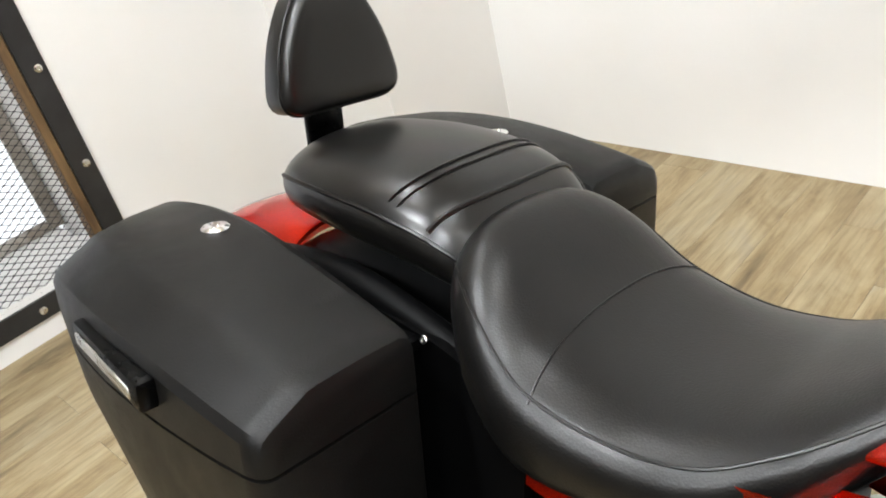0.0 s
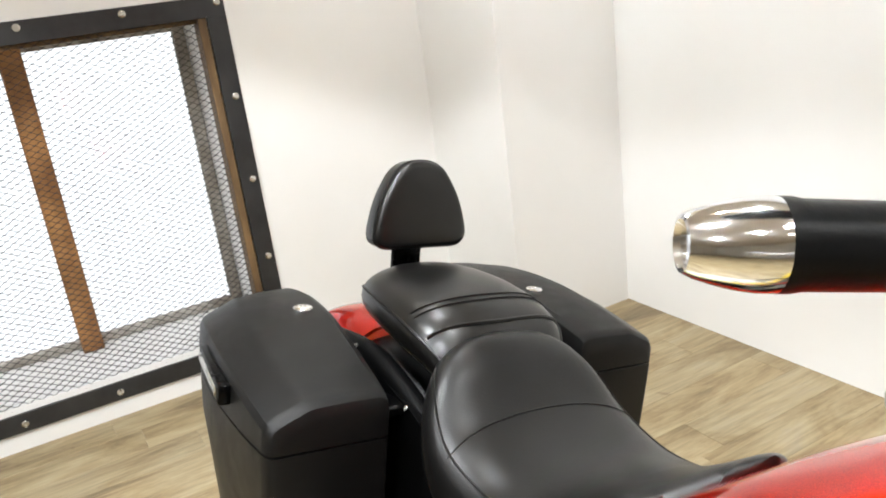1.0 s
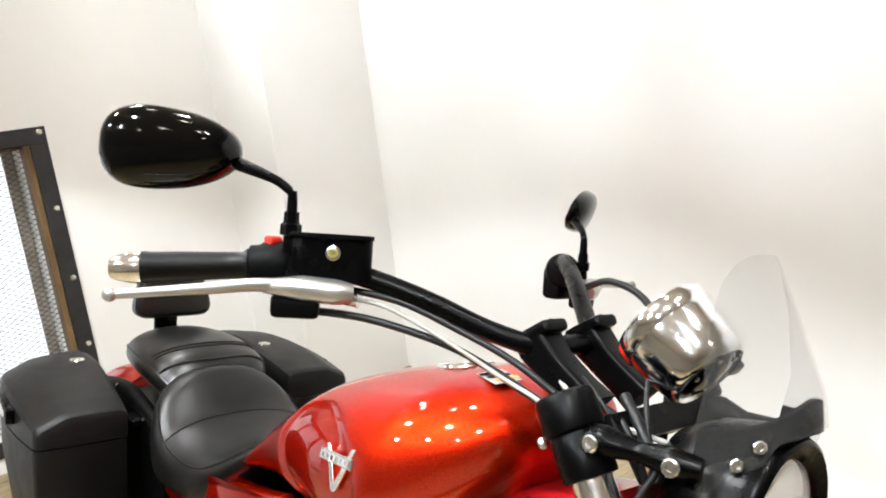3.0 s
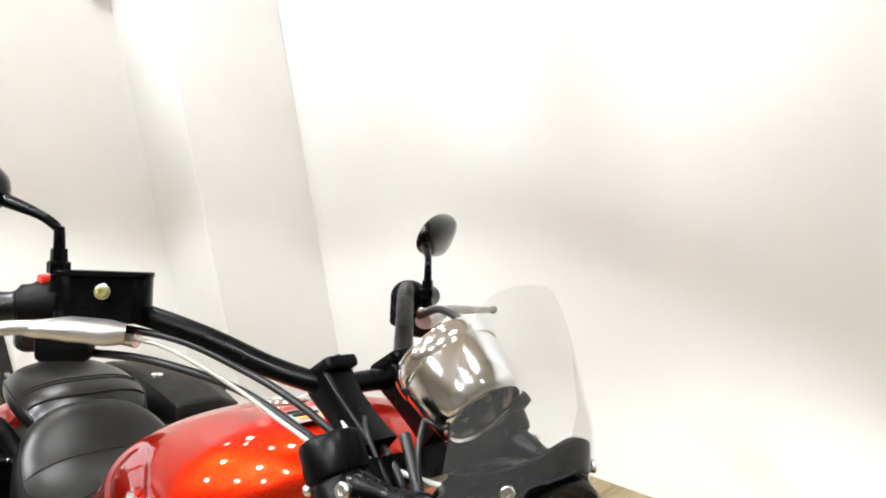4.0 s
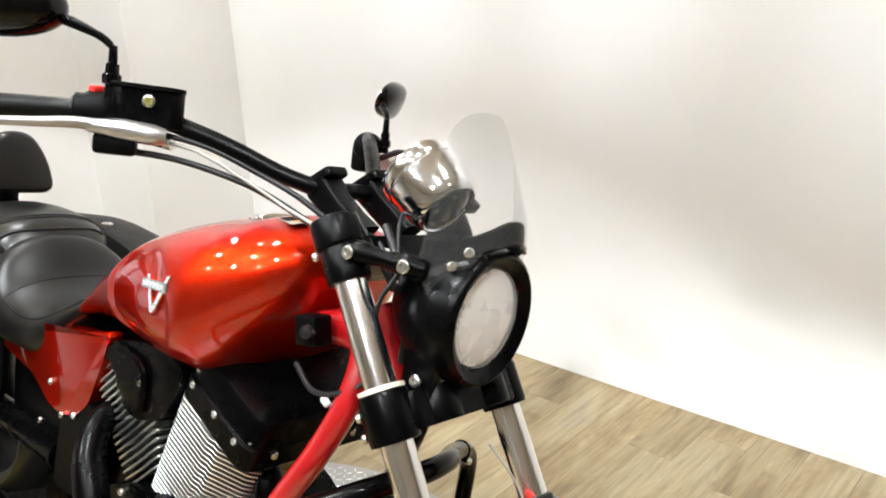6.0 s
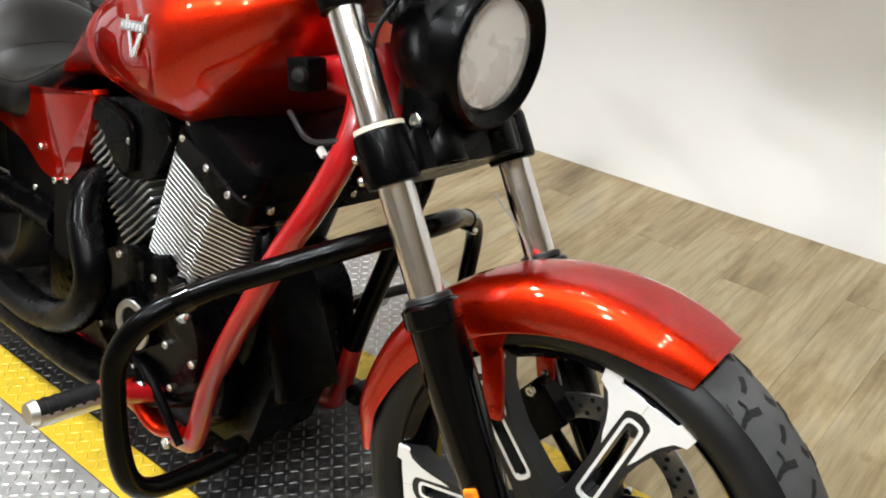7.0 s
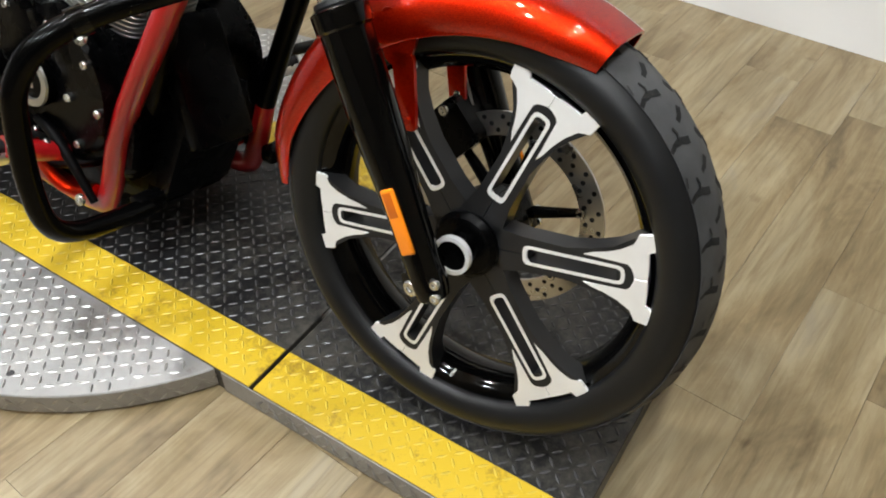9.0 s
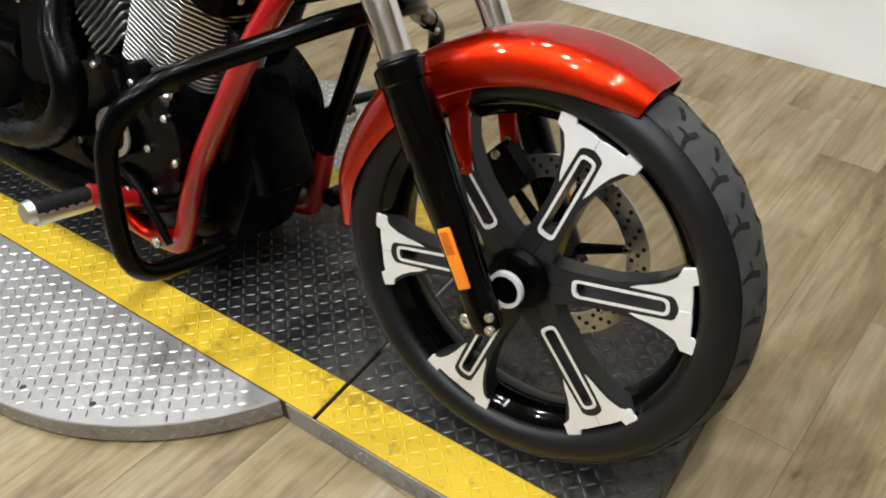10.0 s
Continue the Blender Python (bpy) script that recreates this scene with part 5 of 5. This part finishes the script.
# saddlebags
def saddlebag(v, back=0.0):
    """Hard bag with a lid, latch and lock; v is -1 on the right."""
    def cut(x, top, out, low, r):
        # ring across x; r draws the whole outline in for the rounded ends
        inn = float(np.interp(-x, [0.05, 0.16, 0.40], [0.198, 0.190, 0.172])) + r
        top, out, low = top - r, out - r, low + r
        fall = float(np.interp(-x, [0.07, 0.2, 0.3], [0.002, 0.014, 0.024]))
        pts = [(inn, low + 0.02), (inn, top - 0.045), (inn, top - 0.016), (inn + 0.004, top - 0.006), (inn + 0.014, top - 0.001), (inn + (out - inn) * 0.35, top - fall * 0.15), (out - 0.060, top - 0.001 - fall * 0.4), (out - 0.050, top - 0.0025 - fall * 0.5), (out - 0.043, top - 0.0055 - fall * 0.55),
               (out - 0.014, top - 0.0185 - fall * 0.6), (out - 0.006, top - 0.0235 - fall * 0.6), (out - 0.001, top - 0.033 - fall * 0.6), (out, top - 0.078), (out - 0.004, (top + low) / 2), (out - 0.025, low + 0.06), (out - 0.045, low + 0.014), (out - 0.07, low), (inn + 0.02, low)]
        return [(x - back, v * y, z) for y, z in pts]
    seam_z = 0.590
    secs = [(-0.053, 0.634, 0.358, 0.31, 0.006), (-0.0545, 0.641, 0.360, 0.305, 0.003), (-0.0575, 0.6465, 0.362, 0.30, 0.0012), (-0.063, 0.650, 0.364, 0.298, 0.0003), (-0.072, 0.6525, 0.366, 0.296, 0.0), (-0.088, 0.6560, 0.367, 0.295, 0.0), (-0.12, 0.663, 0.369, 0.293, 0.0), (-0.20, 0.678, 0.371, 0.29, 0.0),
            (-0.30, 0.690, 0.368, 0.30, 0.0), (-0.40, 0.688, 0.356, 0.34, 0.0), (-0.47, 0.678, 0.340, 0.40, 0.0), (-0.51, 0.666, 0.324, 0.44, 0.001), (-0.528, 0.655, 0.312, 0.47, 0.008), (-0.535, 0.645, 0.300, 0.49, 0.02)]
    rows = secs[:4] + smooth_sections(secs[4:-2], 4) + secs[-2:]
    full = loft([cut(*s) for s in rows])
    lidbm = full.copy()
    bmesh.ops.bisect_plane(lidbm, geom=lidbm.verts[:] + lidbm.edges[:] + lidbm.faces[:], plane_co=(0, 0, seam_z + 0.0018), plane_no=(-0.03, 0, 1), clear_inner=True)
    bmesh.ops.bisect_plane(full, geom=full.verts[:] + full.edges[:] + full.faces[:], plane_co=(0, 0, seam_z - 0.0018), plane_no=(-0.03, 0, 1), clear_outer=True)
    for b in (lidbm, full):
        bmesh.ops.holes_fill(b, edges=[e for e in b.edges if len(e.link_faces) == 1], sides=0)
    bag = part("saddlebag", full, BAG, bike, "hard black grained saddlebag", angle=26)
    lid = part("lid", lidbm, BAG, bag, "flat-topped black lid with bevelled shoulders", angle=26)
    inner = [(x - back, v * (y0 + s * 0.004), seam_z - 0.0) for x, y0, s in ((-0.0555, 0.20, 0), (-0.0555, 0.335, 0), (-0.066, 0.356, 0), (-0.10, 0.364, 0), (-0.30, 0.366, 0), (-0.46, 0.340, 0))]
    part("seam_gasket", tube(inner, 0.0016, 6, 3), GLOSSBLACK, bag)
    part("lock", lathe([(0.015, -0.004), (0.015, 0.002), (0.013, 0.004), (0.006, 0.0055), (0.005, 0.003), (0.001, 0.003)], 24), CHROME, lid, "round chrome lock", at=facing((-0.312, v * 0.223, 0.6895 - 0.085 * back), (0.03, v * 0.01, 1)))
    tilt = pose(0, 0, 0, 0, 3, v * 5)
    latch = part("latch", rbox((0.150, 0.022, 0.030), 0.005, 2, Matrix.Translation((-0.262 - back, v * 0.370, 0.624)) @ tilt), SATIN, bag, "black latch bar")
    part("latch_face", rbox((0.125, 0.003, 0.012), 0.001, 1, Matrix.Translation((-0.262 - back, v * 0.382, 0.626)) @ tilt), BOLT, latch, "silver latch edge")
    part("bag_bracket", rbox((0.05, 0.05, 0.018), 0.004, 1, Matrix.Translation((-0.12, v * 0.160, 0.600))), SATIN, bag)
    part("bag_bracket", rbox((0.03, 0.04, 0.018), 0.004, 1, Matrix.Translation((-0.36, v * 0.160, 0.625))), SATIN, bag)
    return bag


saddlebag(-1)
saddlebag(1, 0.085)

# frame
def frame_tube(name, pts, r, mat=FRAMERED, label="cherry red frame tube", n=14):
    return part(name, tube(pts, r, n, 6), mat, bike, label)


for v in (-1, 1):
    run = [(0.975, v * 0.045, 0.765), (0.990, v * 0.062, 0.715), (0.990, v * 0.082, 0.665), (0.960, v * 0.10, 0.590), (0.910, v * 0.114, 0.505), (0.867, v * 0.121, 0.425), (0.813, v * 0.128, 0.325), (0.770, v * 0.132, 0.235), (0.737, v * 0.135, 0.130), (0.70, v * 0.135, 0.092), (0.55, v * 0.135, 0.085), (0.30, v * 0.135, 0.10)]
    if v > 0:
        run = [(x + 0.045 * min(1.0, max(0.0, (0.58 - z) / 0.40)), y, z) for x, y, z in run]
    if v < 0:
        frame_tube("down_tube", run, 0.0188)
    else:
        # the upper run of this tube is black to paint its shade
        frame_tube("down_tube", run[:8], 0.0180, SATIN, "upper frame tube with its shade painted black")
        frame_tube("down_tube", run[7:], 0.0188)
    # side cover under the seat
    cover = [(-0.07, 0.560), (0.09, 0.550), (0.30, 0.596), (0.475, 0.640), (0.462, 0.600), (0.435, 0.550), (0.405, 0.490), (0.36, 0.455), (0.30, 0.437), (0.245, 0.440), (0.17, 0.480), (0.03, 0.495), (-0.05, 0.525)]
    bm = prism(rounded(cover, 0.02, 3), 0.03, 0.008, seg=2)
    part("side_cover", bm, RED, bike, "candy red side cover", at=Matrix.Translation((0, (-0.139 if v < 0 else 0.110) + 0.015, 0)) @ pose(0, 0, 0, 90))
# added block that keeps the space under the seat dark
part("seat_gap_block", rbox((0.26, 0.24, 0.26), 0.015, 2, Matrix.Translation((0.11, 0, 0.40))), MATT, bike, "black block added to fill the dark gap under the seat")
def rounded_ring(x, w, zb, zt):
    return [(x, y, z) for y, z in rounded([(-w, zb), (w, zb), (w, zt), (-w, zt)], 0.018, 3)]


neck = part("steering_neck", tube([on_fork(0.475, 0, -0.075) + AXLE, on_fork(0.62, 0, -0.075) + AXLE], 0.036, 20), FRAMERED, bike, "red steering neck")
part("neck_gusset", loft([rounded_ring(x, w, zb, zt) for x, zb, zt, w in ((0.80, 0.715, 0.752, 0.045), (0.88, 0.722, 0.765, 0.060), (0.95, 0.725, 0.782, 0.060), (1.0, 0.70, 0.79, 0.045))]), FRAMERED, neck)
part("ignition_coil", rbox((0.040, 0.034, 0.042), 0.004, 2, Matrix.Translation((0.917, -0.088, 0.751)) @ pose(0, 0, 0, 0, -8, 4)), MATT, bike, "black coil box")
part("coil_knob", lathe([(0.011, 0), (0.011, 0.006), (0.008, 0.010), (0.002, 0.011)], 16), RUBBER, bike, at=facing((0.926, -0.104, 0.752), (0.5, -1, 0.1)))
part("wire_plug", rbox((0.016, 0.009, 0.010), 0.002, 1, Matrix.Translation((0.945, -0.08, 0.655)) @ pose(0, 0, 0, 0, 35, 0)), WHITEPRINT, bike, "white wire plug")
frame_tube("coil_wire", [(0.90, -0.10, 0.70), (0.95, -0.105, 0.675), (1.0, -0.085, 0.69), (1.02, -0.06, 0.72)], 0.004, RUBBER, "black wire", 8)


# engine


def cylinder(p0, p1, half_p, half_y, count, name, label, wrap=1.0, reach=None):
    """A finned barrel from p0 to p1 in the x-z plane."""
    p0, p1 = Vector((p0[0], 0, p0[1])), Vector((p1[0], 0, p1[1]))
    ax = (p1 - p0).normalized()
    px = Vector((ax.z, 0, -ax.x))
    length = (p1 - p0).length
    m = Matrix(((px.x, 0, ax.x, p0.x), (0, 1, 0, 0), (px.z, 0, ax.z, p0.z), (0, 0, 0, 1)))
    barrel = part(name, prism(rounded([(-half_p * 0.8, -half_y * 0.84), (half_p * 0.75, -half_y * 0.84), (half_p * 0.75, half_y * 0.84), (-half_p * 0.8, half_y * 0.84)], 0.03), length), ENGINEBLACK, bike, label, at=m)
    right = [(-half_p, -half_y), (half_p * 0.30, -half_y * 0.97), (half_p * 0.40, -half_y * 0.925), (half_p * 0.50, -half_y * 0.95), (half_p * 0.95 * wrap, -half_y * 0.68), (half_p * wrap, -half_y * 0.45)]
    out = right + [(half_p * wrap * 0.92, half_y * 0.12), (-half_p, half_y * 0.12)]
    base_out = rounded(out, 0.012, 3)
    for i in range(count):
        z = length * (i + 0.5) / count
        out = base_out
        if reach:
            e = reach(z)
            out = rounded([(-half_p, -half_y), (-half_p * 0.3, -half_y), (-half_p * 0.1, -half_y * 0.988), (e * 0.45, -half_y * 0.988), (e * 0.6, -half_y), (e, -half_y), (e, -half_y * 0.70), (-half_p, -half_y * 0.70)], 0.004, 2)
        part("fin", prism(out, length / count * 0.33, 0.0008, at=Matrix.Translation((0, 0, z))), CASTALU, barrel, "", smooth=False, at=m)
    return barrel, m, length


_, fm, fl = cylinder((0.668, 0.378), (0.757, 0.578), 0.072, 0.145, 25, "front_cylinder", "black cylinder with bright machined fins", 1.35)
cylinder((0.577, 0.405), (0.443, 0.572), 0.046, 0.145, 17, "rear_cylinder", "black cylinder with bright machined fins", 1.0, lambda z: float(np.interp(z, [0, 0.02, 0.065, 0.095, 0.1, 0.21], [0.062, 0.088, 0.108, 0.108, 0.026, 0.040])))


def head_cover(m, z0, hp, hy, h, label, off=0.0):
    low = rounded([(-hp + off, -hy), (hp + off, -hy), (hp + off, hy), (-hp + off, hy)], 0.03, 4)
    rings = [[(x * k + off * (1 - k), y * k, z0 + z) for x, y in low] for z, k in ((0, 1), (h * 0.42, 1), (h * 0.45, 0.97), (h * 0.52, 0.97), (h * 0.85, 0.88), (h, 0.72))]
    head = part("cylinder_head", loft(rings), ENGINEBLACK, bike, label, at=m, angle=30)
    for x, y in ((-hp * 0.7, -hy * 0.985), (hp * 0.6, -hy * 0.985), (0, -hy * 0.985)):
        part("head_bolt", bolt_head((x + off, y, z0 + h * 0.35), (0, -1, 0.2), 0.006, 0.005), BOLT, head, at=m)
    for y in (-hy * 0.7, -hy * 0.2, hy * 0.3):
        part("head_bolt", bolt_head((hp + off, y, z0 + h * 0.3), (1, 0, 0.2), 0.006, 0.005), BOLT, head, at=m)
    return head


head_cover(fm, fl, 0.094, 0.150, 0.090, "black rocker cover", 0.020)
# a bright tube draws the highlight on the rocker cover's edge
part("rocker_edge_glint", tube([(-0.06, -0.140, fl + 0.05), (0.100, -0.140, fl + 0.045)], 0.003, 8), BOLT, bike, "highlight drawn along the cover edge", at=fm)
# rear cylinder's outer rocker plate
cover_pts = rounded([(0.430, 0.585), (0.496, 0.633), (0.59, 0.653), (0.686, 0.656), (0.704, 0.625), (0.651, 0.545), (0.560, 0.512), (0.508, 0.538), (0.490, 0.592)], 0.016)
rocker = part("rocker_cover", prism(cover_pts, 0.10, 0.008, seg=2, at=Matrix.Translation((0, -0.052, 0)) @ pose(0, 0, 0, 90)), ENGINEBLACK, bike, "black cylinder rocker cover")
part("cover_rib", tube([(0.50, -0.155, 0.628), (0.575, -0.157, 0.622), (0.600, -0.157, 0.600), (0.592, -0.157, 0.54)], 0.006, 8), ENGINEBLACK, rocker)
part("cover_bolt", bolt_head((0.585, -0.153, 0.585), (0.3, -1, 0), 0.006, 0.006), BOLT, rocker)
# crankcase
case = part("crankcase", prism(rounded([(0.18, 0.13), (0.30, 0.10), (0.62, 0.095), (0.78, 0.15), (0.81, 0.26), (0.80, 0.36), (0.72, 0.42), (0.50, 0.43), (0.32, 0.42), (0.20, 0.34)], 0.04, 5), 0.26, 0.012, at=Matrix.Translation((0, 0.13, 0)) @ pose(0, 0, 0, 90)), ENGINEBLACK, bike, "black engine crankcase")
part("cam_cover", prism(rounded([(0.42, 0.20), (0.60, 0.16), (0.75, 0.20), (0.785, 0.31), (0.74, 0.39), (0.60, 0.42), (0.46, 0.36)], 0.05, 5), 0.03, 0.008, at=Matrix.Translation((0, -0.128, 0)) @ pose(0, 0, 0, 90)), ENGINEBLACK, case, "black cam cover")
for x, z in ((0.47, 0.22), (0.58, 0.185), (0.70, 0.205), (0.765, 0.28), (0.745, 0.35), (0.66, 0.385), (0.55, 0.385), (0.69, 0.28), (0.62, 0.25)):
    part("case_bolt", bolt_head((x, -0.158, z), (0, -1, 0), 0.007, 0.007), BOLT, case)
part("oil_filler_tower", rbox((0.10, 0.05, 0.10), 0.012, 2, Matrix.Translation((0.655, -0.135, 0.365)) @ pose(0, 0, 0, 0, -20, 0)), ENGINEBLACK, case)
emb = facing((0.615, -0.168, 0.288), (0.1, -1, 0.05))
part("round_emblem", lathe([(0.044, -0.004), (0.044, 0.008), (0.040, 0.011), (0.034, 0.011), (0.033, 0.008), (0.002, 0.008)], 36), ENGINEBLACK, case, at=emb)
part("emblem_ring", ring_lathe([(0.030, 0.008), (0.043, 0.008), (0.042, 0.0125), (0.031, 0.0125)], 36, "z"), CASTALU, case, "worn silver ring", at=emb)
part("emblem_mark", rbox((0.012, 0.026, 0.002), 0.001, 1, Matrix.Translation((0, 0, 0.009))), CASTALU, case, at=emb)
part("oil_cooler", rbox((0.04, 0.11, 0.20), 0.01, 2, Matrix.Translation((0.845, -0.03, 0.33)) @ pose(0, 0, 0, 0, -25, 0)), ENGINEBLACK, bike, "black oil cooler")
part("chin_spoiler", prism(rounded([(0.60, 0.08), (0.80, 0.10), (0.88, 0.30), (0.84, 0.33), (0.74, 0.20), (0.60, 0.16)], 0.03, 4), 0.13, 0.01, at=Matrix.Translation((0, 0.045, 0)) @ pose(0, 0, 0, 90)), ENGINEBLACK, bike, "black lower engine cover")

# exhaust on the right
part("rear_exhaust", tube([(0.455, -0.110, 0.500), (0.470, -0.165, 0.476), (0.497, -0.192, 0.440), (0.528, -0.203, 0.400), (0.548, -0.207, 0.355), (0.520, -0.210, 0.295), (0.442, -0.210, 0.238), (0.30, -0.210, 0.198), (0.14, -0.210, 0.196), (-0.10, -0.21, 0.21)], [0.024, 0.025, 0.026, 0.028, 0.029, 0.030, 0.030, 0.031, 0.032, 0.032], 18), SATIN, bike, "satin black exhaust pipe")
part("front_exhaust", tube([(0.80, -0.06, 0.53), (0.83, -0.08, 0.45), (0.78, -0.09, 0.27), (0.68, -0.13, 0.175), (0.52, -0.18, 0.150), (0.25, -0.205, 0.150), (-0.30, -0.205, 0.14), (-0.60, -0.205, 0.15)], [0.02, 0.022, 0.024, 0.027, 0.031, 0.034, 0.042, 0.042], 18), SATIN, bike, "satin black exhaust pipe")
part("transmission_cover", prism(rounded([(0.26, 0.28), (0.42, 0.30), (0.47, 0.42), (0.40, 0.50), (0.30, 0.48)], 0.02), 0.03, 0.006, at=Matrix.Translation((0, -0.12, 0)) @ pose(0, 0, 0, 90)), MATT, bike, "black engine side cover")
for x, z in ((0.31, 0.44), (0.42, 0.37), (0.26, 0.49), (0.22, 0.40), (0.36, 0.455)):
    part("cover_bolt", bolt_head((x, -0.153, z), (0, -1, 0), 0.007, 0.008), BOLT, bike)
part("swingarm", tube([(0.25, -0.12, 0.33), (0.0, -0.125, 0.325), (-0.30, -0.125, 0.318)], [0.035, 0.03, 0.026], 12), SATIN, bike, "black swingarm")

# crash bar
BARBLACK = plain("powder_coated_black", (0.0010, 0.0010, 0.0010), 0.20, spec=0.10)
G = 0.0155
half = [(1.070, 0.0, 0.578), (1.045, -0.08, 0.566), (0.975, -0.17, 0.524), (0.930, -0.25, 0.494), (0.905, -0.308, 0.462), (0.887, -0.335, 0.414), (0.880, -0.339, 0.36), (0.876, -0.334, 0.27), (0.870, -0.317, 0.205), (0.862, -0.280, 0.170), (0.852, -0.21, 0.155), (0.840, -0.140, 0.146)]
full = [(x, -y, z) for x, y, z in half[:0:-1]] + half
crash = part("crash_bar", tube(full, G, 16, 5), BARBLACK, bike, "black tubular crash bar")
for v in (-1, 1):
    part("crash_bar_clamp", tube([(0.925, v * 0.258, 0.490), (0.918, v * 0.276, 0.482)], 0.0185, 14), GLOSSBLACK, crash)
    part("clamp_bolt", bolt_head((0.930, v * 0.270, 0.471), (0.5, v, -0.6), 0.007, 0.010), BOLT, crash)
    part("foot_bracket", rbox((0.03, 0.05, 0.03), 0.006, 2, Matrix.Translation((0.835, v * 0.135, 0.150))), SATIN, crash)


# foot controls
def foot_controls(v):
    peg0, peg1 = Vector((0.650, v * 0.255, 0.207)), Vector((0.655, v * 0.352, 0.214))
    mount = part("peg_mount", tube([(0.66, v * 0.14, 0.17), (0.66, v * 0.20, 0.19), (0.650, v * 0.255, 0.207)], [0.016, 0.017, 0.021], 12), FRAMERED, bike, "red footpeg mount")
    peg = part("footpeg", tube([peg0, peg1], 0.0170, 14), RUBBER, mount, "black rubber footpeg")
    part("peg_shell", tube([peg0 + Vector((0.003, 0, -0.0075)), peg1 + Vector((0.003, 0, -0.0075))], 0.0165, 14), CASTALU, peg, "silver peg casting")
    for k in range(5):
        c = peg0.lerp(peg1, 0.15 + 0.17 * k)
        part("peg_rib", tube([c - (peg1 - peg0).normalized() * 0.003, c + (peg1 - peg0).normalized() * 0.003], 0.0182, 14), RUBBER, peg)
    part("peg_tip", tube([peg1, peg1 + (peg1 - peg0).normalized() * 0.012], [0.0200, 0.0165], 14), CASTALU, peg, "chrome peg tip")
    part("pedal_arm", tube([(0.72, v * 0.15, 0.125), (0.67, v * 0.165, 0.11), (0.63, v * 0.175, 0.13), (0.60, v * 0.18, 0.18)], 0.011, 10), RED, bike, "red pedal arm")
    part("linkage", tube([(0.60, v * 0.165, 0.215), (0.66, v * 0.17, 0.20), (0.735, v * 0.165, 0.115)], [0.008, 0.010, 0.007], 10), MATT, bike, "black metal linkage")
    part("linkage_bolt", bolt_head((0.66, v * 0.186, 0.20), (0, v, 0.1), 0.008, 0.008), BOLT, bike)
    part("linkage_bolt", bolt_head((0.725, v * 0.18, 0.122), (0, v, 0.2), 0.010, 0.008), BOLT, bike)


foot_controls(-1)
foot_controls(1)
part("shift_peg", tube([(0.80, 0.195, 0.315), (0.825, 0.25, 0.325)], 0.010, 10), RUBBER, bike, "black shift peg")
part("shift_lever", tube([(0.66, 0.17, 0.20), (0.74, 0.18, 0.27), (0.80, 0.19, 0.315)], 0.009, 10), SATIN, bike)
part("heel_pad", rbox((0.05, 0.02, 0.012), 0.004, 2, Matrix.Translation((0.70, 0.24, 0.19)) @ pose(0, 0, 0, 0, -30, 30)), RUBBER, bike)
stand = part("side_stand", tube([(0.55, 0.13, 0.13), (0.62, 0.20, 0.09), (0.66, 0.265, 0.052)], [0.014, 0.012, 0.012], 12), GLOSSBLACK, bike, "black side stand")
part("stand_foot", rbox((0.05, 0.035, 0.008), 0.003, 1, Matrix.Translation((0.665, 0.275, 0.05)) @ pose(0, 0, 0, -LEAN)), GLOSSBLACK, stand)

# ---- floor planks, last ----
PW, PL = 0.135, 0.93
x, proto, far_planks = FLOOR_X[0], {}, []
while x < FLOOR_X[1]:
    w = min(PW, FLOOR_X[1] - x)
    y = FLOOR_Y[0] - random.uniform(0, PL)
    while y < FLOOR_Y[1]:
        a, b = max(y, FLOOR_Y[0]), min(y + PL, FLOOR_Y[1])
        if b - a > 0.02:
            if x > 3.6 or b < -2.2:
                far_planks.append(((x + 0.0003, a + 0.0003), (x + w - 0.0003, b - 0.0003)))
                y += PL
                continue
            key = (round(w, 3), round(b - a, 3))
            if key not in proto:
                bm = rbox((w - 0.0005, b - a - 0.0005, 0.004), 0.0004, 1)
                bm.transform(Matrix.Scale(K, 4))
                me = bpy.data.meshes.new("plank")
                bm.to_mesh(me)
                bm.free()
                me.materials.append(WOOD)
                proto[key] = me
            ob = new("plank", proto[key])
            ob.parent = floor
            ob.location = (K * (x + w / 2), K * (a + b) / 2, K * -0.002)
        y += PL
    x += PW
bm = bmesh.new()
for (x0, y0), (x1, y1) in far_planks:
    low = [bm.verts.new((*p, -0.004)) for p in ((x0, y0), (x1, y0), (x1, y1), (x0, y1))]
    top = [bm.verts.new((v.co.x, v.co.y, 0.0)) for v in low]
    skin(bm, [low, top])
part("plank_field", bm, WOOD, floor, "", smooth=False)["kind"] = "stuff"
